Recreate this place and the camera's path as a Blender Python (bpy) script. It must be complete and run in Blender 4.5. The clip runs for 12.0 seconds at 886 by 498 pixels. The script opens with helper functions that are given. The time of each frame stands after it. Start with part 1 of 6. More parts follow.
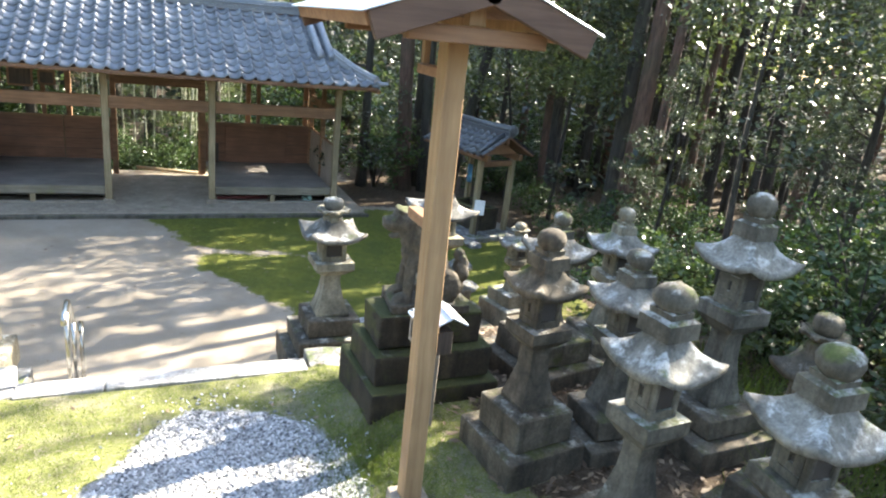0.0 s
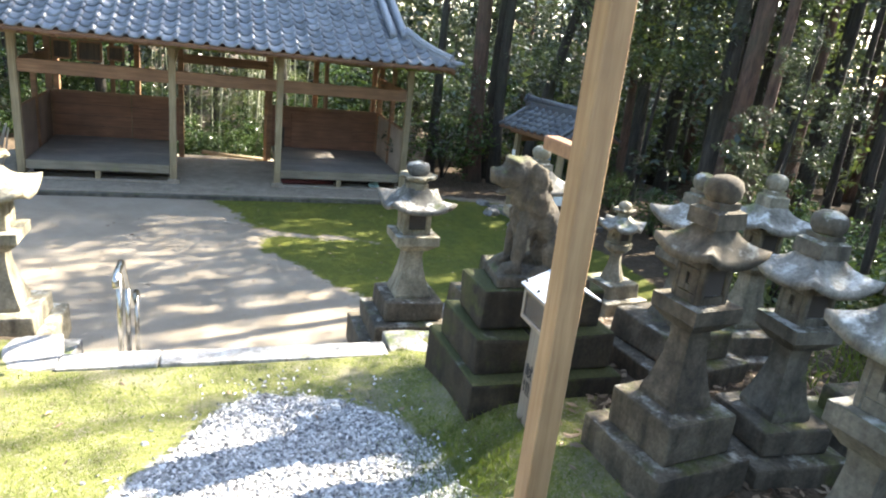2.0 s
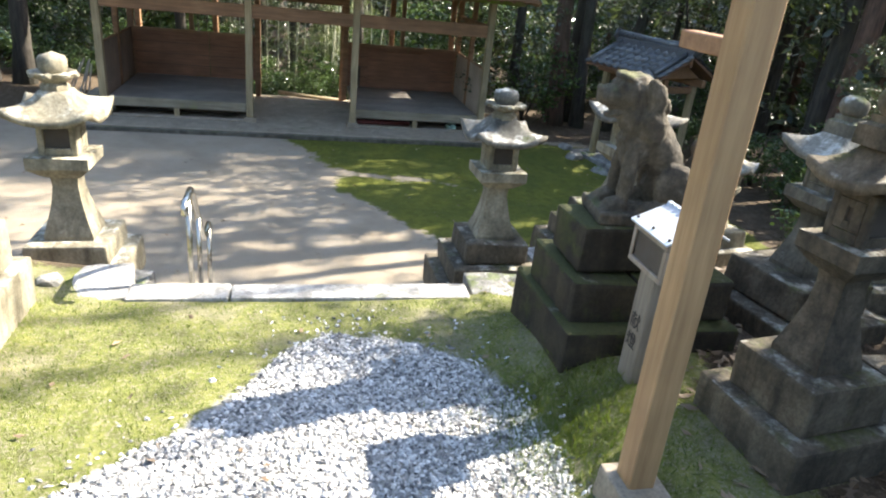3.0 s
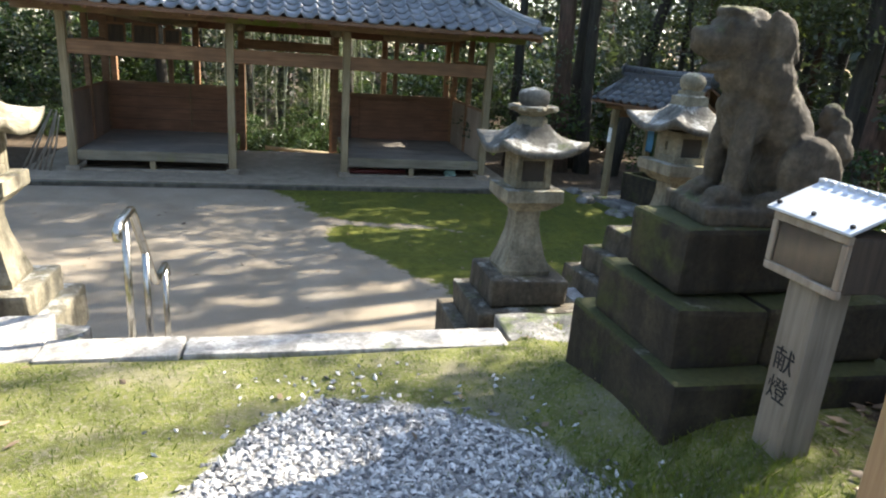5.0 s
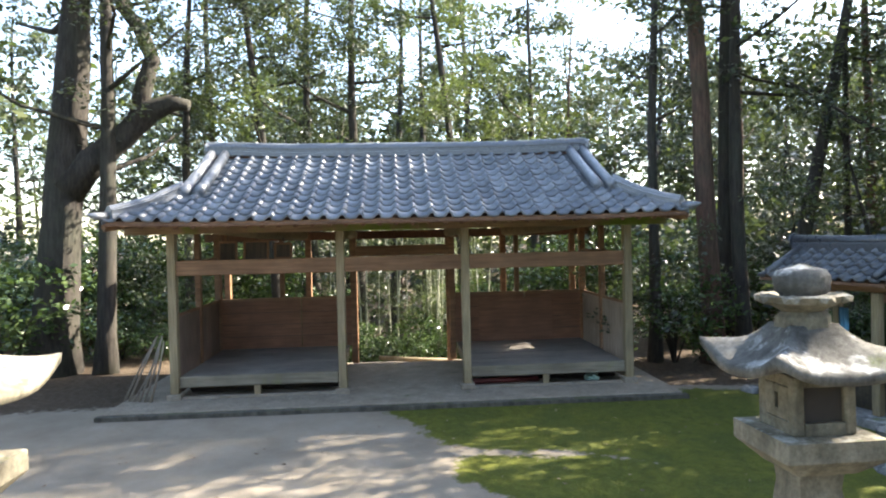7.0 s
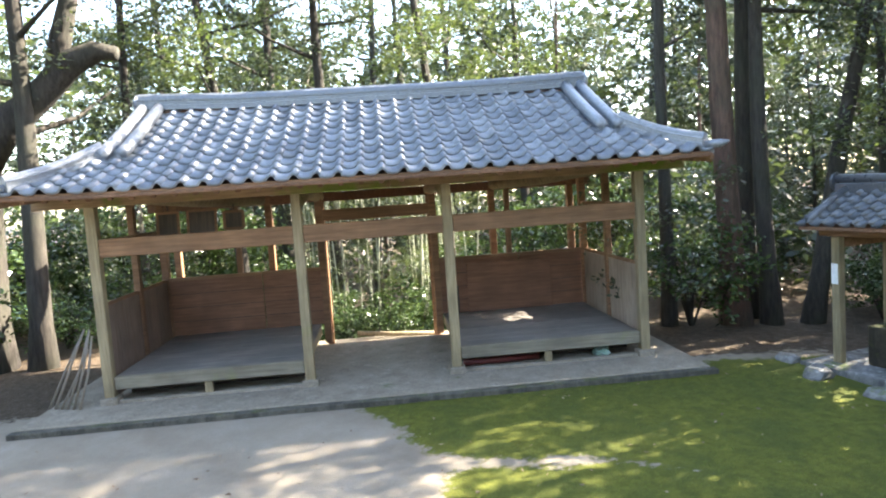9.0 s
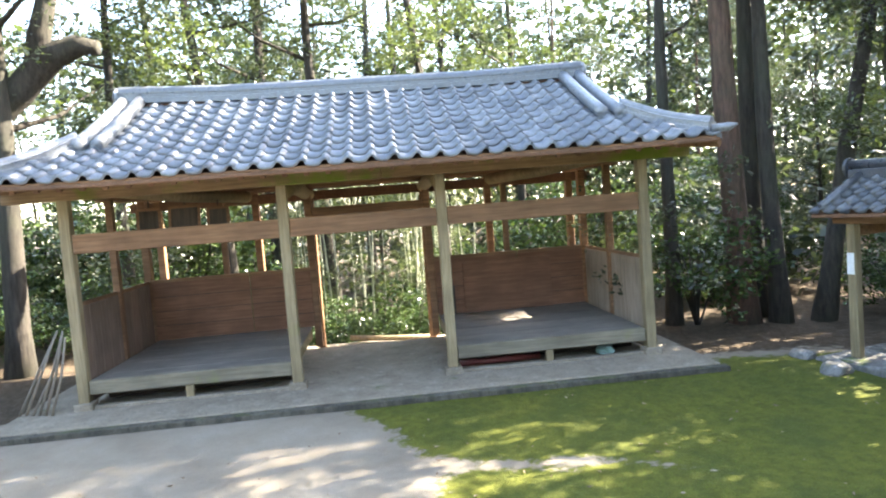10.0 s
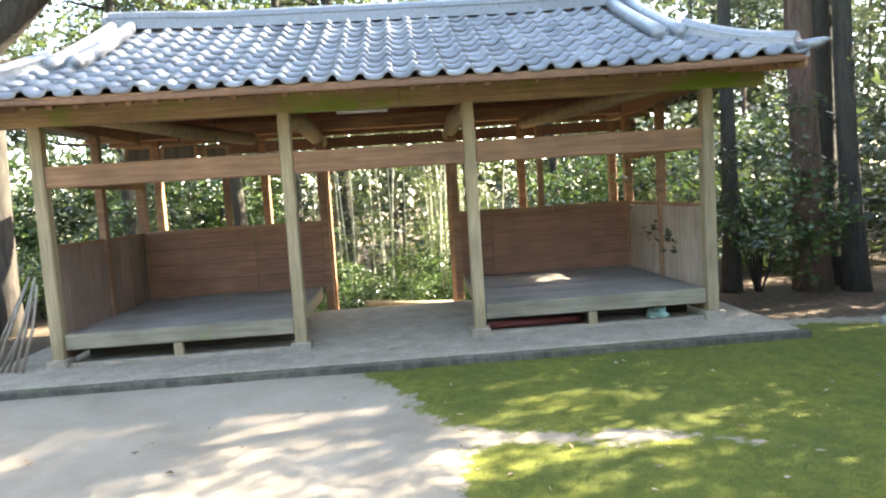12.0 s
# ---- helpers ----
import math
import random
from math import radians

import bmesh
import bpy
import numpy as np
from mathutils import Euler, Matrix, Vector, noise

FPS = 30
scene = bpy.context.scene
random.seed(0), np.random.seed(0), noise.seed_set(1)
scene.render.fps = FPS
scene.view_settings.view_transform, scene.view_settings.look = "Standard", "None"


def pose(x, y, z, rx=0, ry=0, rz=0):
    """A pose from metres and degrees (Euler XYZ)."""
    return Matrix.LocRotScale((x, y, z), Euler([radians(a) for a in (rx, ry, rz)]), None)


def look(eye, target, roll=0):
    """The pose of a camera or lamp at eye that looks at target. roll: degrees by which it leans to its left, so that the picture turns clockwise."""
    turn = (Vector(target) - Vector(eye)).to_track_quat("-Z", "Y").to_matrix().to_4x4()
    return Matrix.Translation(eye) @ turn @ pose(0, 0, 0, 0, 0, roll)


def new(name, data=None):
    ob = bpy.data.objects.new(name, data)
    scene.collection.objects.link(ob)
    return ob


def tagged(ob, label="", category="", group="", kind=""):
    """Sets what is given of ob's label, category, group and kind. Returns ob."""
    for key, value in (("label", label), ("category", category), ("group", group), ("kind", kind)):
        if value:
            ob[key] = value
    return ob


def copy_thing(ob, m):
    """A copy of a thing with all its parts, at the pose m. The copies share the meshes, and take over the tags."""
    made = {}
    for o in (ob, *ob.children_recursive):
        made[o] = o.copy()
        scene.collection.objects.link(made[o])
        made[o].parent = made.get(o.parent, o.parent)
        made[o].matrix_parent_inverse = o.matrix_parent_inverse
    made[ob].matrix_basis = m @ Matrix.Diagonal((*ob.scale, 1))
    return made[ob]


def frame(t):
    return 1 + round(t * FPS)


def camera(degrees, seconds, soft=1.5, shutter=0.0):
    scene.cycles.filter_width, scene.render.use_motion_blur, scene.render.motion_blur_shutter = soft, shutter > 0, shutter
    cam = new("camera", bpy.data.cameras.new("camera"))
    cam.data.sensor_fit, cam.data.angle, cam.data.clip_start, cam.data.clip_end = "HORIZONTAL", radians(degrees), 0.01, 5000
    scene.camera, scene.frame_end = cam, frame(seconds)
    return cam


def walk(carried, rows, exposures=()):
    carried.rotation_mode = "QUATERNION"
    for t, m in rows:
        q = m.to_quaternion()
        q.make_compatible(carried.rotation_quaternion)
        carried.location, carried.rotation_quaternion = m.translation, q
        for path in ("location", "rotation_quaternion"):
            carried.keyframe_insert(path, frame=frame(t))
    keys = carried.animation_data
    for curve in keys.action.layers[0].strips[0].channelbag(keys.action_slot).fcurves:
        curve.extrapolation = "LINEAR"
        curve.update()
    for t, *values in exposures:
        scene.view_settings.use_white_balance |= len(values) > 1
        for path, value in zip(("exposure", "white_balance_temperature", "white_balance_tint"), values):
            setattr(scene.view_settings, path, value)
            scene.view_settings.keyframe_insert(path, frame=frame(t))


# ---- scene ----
cam = camera(67.6, 12.0, soft=2.1)
PATH = [
    (0, (0.563, -0.056, 1.843), (1.362, 1.667, 1.217), 6.6),
    (0.5, (0.593, 0.173, 1.688), (1.225, 1.957, 1.042), 5.0),
    (1, (0.569, 0.338, 1.551), (1.468, 2.056, 1.062), 6.9),
    (1.5, (0.553, 0.602, 1.384), (1.157, 2.437, 0.867), 5.1),
    (2, (0.531, 0.794, 1.208), (1.182, 2.58, 0.584), 6.8),
    (2.5, (0.532, 1.015, 1.086), (1.012, 2.806, 0.339), 6.1),
    (2.7, (0.543, 1.098, 1.029), (0.989, 2.877, 0.232), 6.2),
    (4.3, (0.588, 1.798, 0.482), (1.04, 3.636, -0.164), 5.7),
    (4.5, (0.584, 1.911, 0.438), (1.097, 3.734, -0.203), 6.0),
    (5, (0.647, 2.238, 0.276), (1.113, 4.09, -0.319), 4.2),
    (5.5, (0.59, 2.688, 0.204), (1.085, 4.586, -0.184), 3.4),
    (6, (0.559, 3.171, 0.218), (0.713, 5.156, 0.025), 2.0),
    (6.5, (0.558, 3.535, 0.205), (0.692, 5.531, 0.214), 1.0),
    (7, (0.629, 3.997, 0.169), (0.771, 5.992, 0.138), -1.3),
    (7.2, (0.58, 4.148, 0.144), (0.807, 6.135, 0.121), -1.4),
    (8.8, (0.87, 5.6, 0.245), (1.039, 7.59, 0.128), -3.8),
    (9, (0.886, 5.698, 0.22), (1.056, 7.684, 0.05), -3.9),
    (9.5, (0.866, 5.904, 0.086), (1.148, 7.88, -0.043), -4.0),
    (10, (0.945, 6.131, -0.084), (1.126, 8.119, -0.212), -4.4),
    (10.5, (0.911, 6.332, -0.188), (1.236, 8.305, -0.202), -4.7),
    (11, (0.972, 6.588, -0.351), (1.162, 8.577, -0.442), -3.6),
    (11.5, (0.928, 6.962, -0.522), (1.075, 8.952, -0.645), -3.1),
    (12, (0.979, 7.284, -0.647), (1.085, 9.274, -0.811), -3.7),
]
walk(cam, [(t, look(eye, target, roll)) for t, eye, target, roll in PATH], exposures=[(0, 2.72, 6950, 10), (1.5, 2.8, 6950, 10), (2.5, 2.55, 6950, 10), (4.5, 1.88, 6950, 10), (5.0, 2.06, 6950, 10), (5.5, 2.16, 7000, 10), (6.0, 2.4, 7000, 10.5), (6.5, 2.42, 7000, 11), (7.0, 2.49, 7000, 11.5), (9.0, 3.22, 7050, 11.5), (12, 3.69, 7550, 10.5)])

# ---------------------------------------------------------------- world and sun
SUN = Vector((0.80, 0.21, 0.63)).normalized()
world = bpy.data.worlds.new("sky")
scene.world = world
world.use_nodes = True
wn = world.node_tree.nodes
sky = wn.new("ShaderNodeTexSky")
sky.sky_type, sky.sun_disc = "NISHITA", False
sky.sun_elevation = math.asin(SUN.z)
sky.sun_rotation = math.atan2(SUN.x, SUN.y)
wn["Background"].inputs["Strength"].default_value = 0.15
world.node_tree.links.new(sky.outputs[0], wn["Background"].inputs["Color"])
sun = new("sun", bpy.data.lights.new("sun", "SUN"))
sun.data.energy, sun.data.angle, sun.data.color = 5.0, radians(0.55), (1.0, 0.95, 0.86)
sun.matrix_world = look((0, 0, 30), Vector((0, 0, 30)) - SUN)


# ---------------------------------------------------------------- materials
def ramp(nt, fac, stops):
    n = nt.nodes.new("ShaderNodeValToRGB")
    while len(n.color_ramp.elements) < len(stops):
        n.color_ramp.elements.new(0.5)
    for e, (p, c) in zip(n.color_ramp.elements, stops):
        e.position, e.color = p, (*c, 1)
    nt.links.new(fac, n.inputs[0])
    return n.outputs[0]


def noise_tex(nt, coord, scale, detail=5, rough=0.6, stretch=None):
    if stretch:
        mp = nt.nodes.new("ShaderNodeMapping")
        mp.inputs["Scale"].default_value = stretch
        nt.links.new(coord, mp.inputs[0])
        coord = mp.outputs[0]
    n = nt.nodes.new("ShaderNodeTexNoise")
    n.inputs["Scale"].default_value, n.inputs["Detail"].default_value, n.inputs["Roughness"].default_value = scale, detail, rough
    nt.links.new(coord, n.inputs["Vector"])
    return n.outputs["Fac"]


def mixc(nt, fac, a, b, mode="MIX"):
    n = nt.nodes.new("ShaderNodeMix")
    n.data_type, n.blend_type = "RGBA", mode
    for key, v in ((0, fac), (6, a), (7, b)):
        if hasattr(v, "links"):
            nt.links.new(v, n.inputs[key])
        elif key == 0:
            n.inputs[0].default_value = v
        else:
            n.inputs[key].default_value = (*v, 1)
    return n.outputs[2]


def maths(nt, op, a, b=None):
    n = nt.nodes.new("ShaderNodeMath")
    n.operation = op
    for i, v in enumerate((a, b)):
        if v is None:
            continue
        if hasattr(v, "links"):
            nt.links.new(v, n.inputs[i])
        else:
            n.inputs[i].default_value = v
    return n.outputs[0]


def base_mat(name):
    m = bpy.data.materials.new(name)
    m.use_nodes = True
    nt = m.node_tree
    return m, nt, nt.nodes["Principled BSDF"], nt.nodes.new("ShaderNodeTexCoord").outputs["Object"]


def bump(nt, bsdf, height, strength, dist=0.01):
    n = nt.nodes.new("ShaderNodeBump")
    n.inputs["Strength"].default_value, n.inputs["Distance"].default_value = strength, dist
    nt.links.new(height, n.inputs["Height"])
    nt.links.new(n.outputs[0], bsdf.inputs["Normal"])


def world_pos(nt):
    return nt.nodes.new("ShaderNodeNewGeometry").outputs["Position"]


def rnd(nt):
    return nt.nodes.new("ShaderNodeObjectInfo").outputs["Random"]


def island(nt):
    return nt.nodes.new("ShaderNodeNewGeometry").outputs["Random Per Island"]


def up_mask(nt, lo, hi, sharp=0.12):
    """Moss and lichen settle on upward faces: 1 on those, broken up by noise."""
    g = nt.nodes.new("ShaderNodeNewGeometry")
    s = nt.nodes.new("ShaderNodeSeparateXYZ")
    nt.links.new(g.outputs["Normal"], s.inputs[0])
    return s.outputs[2]


def stone_mat(name, dark, light, lichen, moss, moss_amount, lichen_amount, streaks=0.75, relief=0.65, moss_up=0.16, grain=0.45):
    m, nt, b, co = base_mat(name)
    co = world_pos(nt)
    big = noise_tex(nt, co, 3.1, 6, 0.65)
    fine = noise_tex(nt, co, 38, 8, 0.75)
    col = mixc(nt, ramp(nt, big, [(0.35, (0, 0, 0)), (0.68, (1, 1, 1))]), dark, light)
    streak = noise_tex(nt, co, 9, 5, 0.6, (1, 1, 0.18))
    col = mixc(nt, ramp(nt, streak, [(0.45, (0, 0, 0)), (0.7, (streaks, streaks, streaks))]), col, tuple(c * 0.35 for c in dark))
    up = up_mask(nt, 0, 1)
    li = maths(nt, "ADD", maths(nt, "MULTIPLY", up, 0.22), noise_tex(nt, co, 6.5, 7, 0.7))
    lo = 0.86 - 0.35 * lichen_amount
    col = mixc(nt, ramp(nt, li, [(lo, (0, 0, 0)), (lo + 0.12, (1, 1, 1))]), col, lichen)
    mo = maths(nt, "ADD", maths(nt, "MULTIPLY", up, moss_up), noise_tex(nt, co, 2.2, 6, 0.7))
    lo = 0.80 - 0.35 * moss_amount
    col = mixc(nt, ramp(nt, mo, [(lo, (0, 0, 0)), (lo + 0.10, (1, 1, 1))]), col, moss)
    col = mixc(nt, grain, col, ramp(nt, fine, [(0.3, (0.12, 0.12, 0.12)), (0.7, (0.95, 0.95, 0.95))]), "OVERLAY")
    nt.links.new(col, b.inputs["Base Color"])
    b.inputs["Roughness"].default_value = 0.9
    bump(nt, b, maths(nt, "ADD", fine, big), relief, 0.012)
    return m


STONE_GREY = stone_mat("granite_weathered", (0.065, 0.058, 0.042), (0.20, 0.18, 0.138), (0.42, 0.42, 0.39), (0.08, 0.095, 0.025), 0.46, 0.52)
STONE_PALE = stone_mat("granite_pale", (0.15, 0.132, 0.09), (0.33, 0.295, 0.215), (0.48, 0.47, 0.41), (0.15, 0.16, 0.045), 0.25, 0.42)
STONE_DARK = stone_mat("granite_mossy", (0.045, 0.037, 0.025), (0.16, 0.132, 0.092), (0.30, 0.29, 0.25), (0.065, 0.07, 0.018), 0.62, 0.34, moss_up=0.07, grain=0.55)
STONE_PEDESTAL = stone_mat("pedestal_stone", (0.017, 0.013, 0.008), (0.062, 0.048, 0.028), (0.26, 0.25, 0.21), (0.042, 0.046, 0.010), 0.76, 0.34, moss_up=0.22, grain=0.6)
STONE_LION = stone_mat("sandstone_statue", (0.05, 0.041, 0.03), (0.15, 0.122, 0.085), (0.32, 0.30, 0.25), (0.075, 0.08, 0.03), 0.42, 0.25, grain=0.55)
STONE_LICHEN = stone_mat("lichen_pale_granite", (0.15, 0.14, 0.115), (0.30, 0.285, 0.245), (0.48, 0.48, 0.45), (0.12, 0.14, 0.05), 0.2, 0.52, grain=0.55)
STONE_CAP = stone_mat("stained_cap_granite", (0.075, 0.07, 0.058), (0.19, 0.18, 0.155), (0.42, 0.42, 0.39), (0.09, 0.105, 0.04), 0.12, 0.46, grain=0.55)
KERB_STONE = stone_mat("granite_kerb", (0.25, 0.24, 0.22), (0.42, 0.41, 0.39), (0.52, 0.52, 0.5), (0.14, 0.16, 0.05), 0.12, 0.3)
ROCK = stone_mat("fieldstone", (0.10, 0.10, 0.09), (0.28, 0.27, 0.25), (0.42, 0.42, 0.4), (0.10, 0.13, 0.03), 0.3, 0.3)
KERB_DARK = stone_mat("mossy_old_concrete", (0.06, 0.055, 0.042), (0.13, 0.12, 0.09), (0.20, 0.19, 0.16), (0.07, 0.08, 0.03), 0.4, 0.15)
CONCRETE = stone_mat("old_concrete", (0.215, 0.178, 0.13), (0.31, 0.262, 0.20), (0.35, 0.305, 0.245), (0.12, 0.13, 0.06), 0.05, 0.2, 0.12, 0.18)


def wood_mat(name, dark, light, axis=2, scale=1.0, rough=0.75, tint=(0.2, 0.25, 0.05), mossy=0.0):
    m, nt, b, co = base_mat(name)
    st = [9.0, 9.0, 9.0]
    st[axis] = 0.55
    grain = noise_tex(nt, co, 3.2 * scale, 8, 0.65, st)
    wide = noise_tex(nt, co, 1.3, 4, 0.6)
    col = mixc(nt, ramp(nt, grain, [(0.34, (0, 0, 0)), (0.66, (1, 1, 1))]), dark, light)
    col = mixc(nt, ramp(nt, wide, [(0.4, (0, 0, 0)), (0.7, (0.55, 0.55, 0.55))]), col, tuple(c * 0.55 for c in dark))
    r = rnd(nt)
    col = mixc(nt, 0.5, col, ramp(nt, r, [(0.0, (0.40, 0.40, 0.40)), (1.0, (0.62, 0.60, 0.58))]), "OVERLAY")
    if mossy:
        mo = noise_tex(nt, world_pos(nt), 1.1, 5, 0.6)
        lo = 0.72 - 0.25 * mossy
        col = mixc(nt, ramp(nt, mo, [(lo, (0, 0, 0)), (lo + 0.14, (1, 1, 1))]), col, tint)
    nt.links.new(col, b.inputs["Base Color"])
    b.inputs["Roughness"].default_value = rough
    bump(nt, b, grain, 0.35, 0.006)
    return m


POST_WOOD = wood_mat("weathered_post_wood", (0.205, 0.158, 0.088), (0.38, 0.30, 0.175), 2, tint=(0.20, 0.205, 0.05), mossy=0.35)
BEAM_WOOD = wood_mat("brown_beam_wood", (0.165, 0.085, 0.042), (0.32, 0.175, 0.092), 0)
EAVE_WOOD = wood_mat("mossy_eave_beam_wood", (0.22, 0.14, 0.075), (0.40, 0.27, 0.15), 0, tint=(0.14, 0.20, 0.02), mossy=0.95)
RAFTER_WOOD = wood_mat("rafter_wood", (0.14, 0.07, 0.04), (0.27, 0.14, 0.08), 1)
PANEL_WOOD = wood_mat("red_brown_panel_wood", (0.15, 0.068, 0.036), (0.26, 0.125, 0.07), 0)
SIDE_WOOD = wood_mat("brown_grey_side_board", (0.16, 0.105, 0.075), (0.27, 0.195, 0.15), 2)
PALE_WOOD = wood_mat("grey_weathered_board", (0.26, 0.20, 0.15), (0.45, 0.37, 0.29), 2)
DAIS_WOOD = wood_mat("grey_floor_board", (0.14, 0.122, 0.105), (0.25, 0.225, 0.195), 0)
NEW_WOOD = wood_mat("fresh_cedar", (0.30, 0.175, 0.085), (0.47, 0.30, 0.155), 2, 0.7, 0.6)
NEW_WOOD_X = wood_mat("cedar_board", (0.20, 0.10, 0.05), (0.36, 0.20, 0.105), 0, 0.7, 0.6)
BARGE_WOOD = wood_mat("dark_barge_wood", (0.085, 0.045, 0.03), (0.17, 0.10, 0.065), 0, 0.7, 0.7)
GREY_BOARD = wood_mat("mossy_grey_edge_board", (0.17, 0.145, 0.10), (0.31, 0.27, 0.19), 0, tint=(0.19, 0.20, 0.06), mossy=0.4)
GREY_WOOD = wood_mat("sign_post_wood", (0.19, 0.155, 0.12), (0.31, 0.265, 0.21), 2)
DARK_WOOD = wood_mat("dark_stained_wood", (0.04, 0.03, 0.024), (0.10, 0.075, 0.055), 2)


def tile_mat(name, tone):
    m, nt, b, co = base_mat(name)
    r = rnd(nt)
    r2 = island(nt)
    p = world_pos(nt)
    n = noise_tex(nt, p, 14, 6, 0.7)
    v = maths(nt, "FRACT", maths(nt, "ADD", r, r2))
    col = ramp(nt, v, [(0.0, (0.13, 0.145, 0.17)), (0.45, (0.185, 0.205, 0.235)), (0.8, (0.24, 0.26, 0.29)), (1.0, (0.30, 0.315, 0.34))])
    col = mixc(nt, ramp(nt, n, [(0.45, (0, 0, 0)), (0.72, (0.7, 0.7, 0.7))]), col, (0.10, 0.10, 0.095))
    col = mixc(nt, 1.0, col, (tone * 0.80, tone * 0.80, tone * 0.80), "MULTIPLY")
    sp = noise_tex(nt, p, 45, 4, 0.7)
    col = mixc(nt, ramp(nt, sp, [(0.62, (0, 0, 0)), (0.7, (0.6, 0.6, 0.6))]), col, (0.34, 0.35, 0.34))
    nt.links.new(col, b.inputs["Base Color"])
    nt.links.new(ramp(nt, n, [(0.3, (0.22, 0.22, 0.22)), (0.75, (0.45, 0.45, 0.45))]), b.inputs["Roughness"])
    b.inputs["Specular IOR Level"].default_value = 0.75
    bump(nt, b, n, 0.2, 0.006)
    return m


TILE = tile_mat("smoked_roof_tile", 1.0)
TILE_OLD = tile_mat("old_dark_roof_tile", 0.4)


def plain(name, col, rough=0.6, metal=0.0, var=0.12, scale=12):
    m, nt, b, co = base_mat(name)
    n = noise_tex(nt, co, scale, 5, 0.6)
    c = ramp(nt, n, [(0.3, tuple(x * (1 - var) for x in col)), (0.7, tuple(min(1, x * (1 + var)) for x in col))])
    nt.links.new(c, b.inputs["Base Color"])
    b.inputs["Roughness"].default_value, b.inputs["Metallic"].default_value = rough, metal
    return m


STEEL = plain("brushed_stainless_steel", (0.46, 0.44, 0.40), 0.22, 1.0, 0.12)
SHEET = plain("painted_sheet_metal", (0.62, 0.67, 0.74), 0.35, 0.3, 0.08)
WHITE = plain("white_paint", (0.78, 0.78, 0.76), 0.5)
INK = plain("black_ink", (0.012, 0.012, 0.014), 0.8)
# flat dark colour for painted shade in hollows, also for board seams
SHADE_DARK = plain("painted_shade_and_seam", (0.05, 0.042, 0.035), 0.9)
BLUE = plain("faded_blue_plastic", (0.10, 0.26, 0.40), 0.5)


def glass_mat():
    m, nt, b, co = base_mat("dusty_glass")
    b.inputs["Base Color"].default_value = (0.9, 0.92, 0.92, 1)
    b.inputs["Roughness"].default_value = 0.08
    b.inputs["Transmission Weight"].default_value = 1.0
    return m


GLASS = glass_mat()


def ground_mat():
    m, nt, b, co = base_mat("shrine_ground")
    def attr(name):
        a = nt.nodes.new("ShaderNodeAttribute")
        a.attribute_name = name
        return a.outputs["Fac"]
    p = world_pos(nt)
    n1 = noise_tex(nt, p, 1.6, 7, 0.65)
    n2 = noise_tex(nt, p, 9, 8, 0.7)
    n3 = noise_tex(nt, p, 55, 6, 0.75)
    n4 = noise_tex(nt, p, 190, 3, 0.7)
    # leaf litter and soil
    soil = ramp(nt, n2, [(0.3, (0.028, 0.022, 0.014)), (0.5, (0.075, 0.052, 0.032)), (0.7, (0.14, 0.11, 0.08))])
    soil = mixc(nt, ramp(nt, n3, [(0.5, (0, 0, 0)), (0.66, (0.7, 0.7, 0.7))]), soil, (0.18, 0.145, 0.112))
    # packed sandy court
    sand = ramp(nt, n1, [(0.3, (0.235, 0.195, 0.145)), (0.55, (0.30, 0.255, 0.195)), (0.75, (0.35, 0.305, 0.245))])
    sand = mixc(nt, ramp(nt, n3, [(0.35, (0.5, 0.5, 0.5)), (0.55, (0, 0, 0))]), sand, (0.22, 0.185, 0.14))
    sand = mixc(nt, ramp(nt, n2, [(0.62, (0, 0, 0)), (0.74, (0.5, 0.5, 0.5))]), sand, (0.20, 0.17, 0.12))
    # moss
    moss = ramp(nt, n2, [(0.28, (0.062, 0.07, 0.014)), (0.5, (0.115, 0.124, 0.02)), (0.72, (0.18, 0.178, 0.032))])
    moss = mixc(nt, ramp(nt, n1, [(0.42, (0, 0, 0)), (0.62, (0.55, 0.55, 0.55))]), moss, (0.062, 0.08, 0.02))
    moss = mixc(nt, ramp(nt, n3, [(0.38, (0.65, 0.65, 0.65)), (0.52, (0, 0, 0))]), moss, (0.05, 0.055, 0.012))
    # thin grass and grit on the terrace
    grass = ramp(nt, n2, [(0.3, (0.075, 0.08, 0.03)), (0.5, (0.125, 0.14, 0.035)), (0.7, (0.22, 0.22, 0.07))])
    grass = mixc(nt, ramp(nt, n1, [(0.52, (0, 0, 0)), (0.68, (0.7, 0.7, 0.7))]), grass, (0.23, 0.20, 0.15))
    grass = mixc(nt, ramp(nt, n3, [(0.5, (0, 0, 0)), (0.64, (0.8, 0.8, 0.8))]), grass, (0.26, 0.23, 0.18))
    grit = ramp(nt, n3, [(0.3, (0.16, 0.15, 0.14)), (0.6, (0.40, 0.39, 0.37)), (0.75, (0.55, 0.54, 0.52))])
    def edge(name, w):
        v = maths(nt, "ADD", attr(name), maths(nt, "MULTIPLY", maths(nt, "SUBTRACT", n2, 0.5), w))
        return ramp(nt, v, [(0.44, (0, 0, 0)), (0.56, (1, 1, 1))])
    col = mixc(nt, edge("sand", 0.8), soil, sand)
    col = mixc(nt, edge("grass", 1.1), col, grass)
    col = mixc(nt, edge("moss", 0.9), col, moss)
    col = mixc(nt, edge("grit", 0.9), col, grit)
    nt.links.new(col, b.inputs["Base Color"])
    b.inputs["Roughness"].default_value = 0.95
    b.inputs["Specular IOR Level"].default_value = 0.2
    bump(nt, b, maths(nt, "ADD", n3, maths(nt, "MULTIPLY", n4, 0.5)), 0.7, 0.015)
    return m


GROUND = ground_mat()


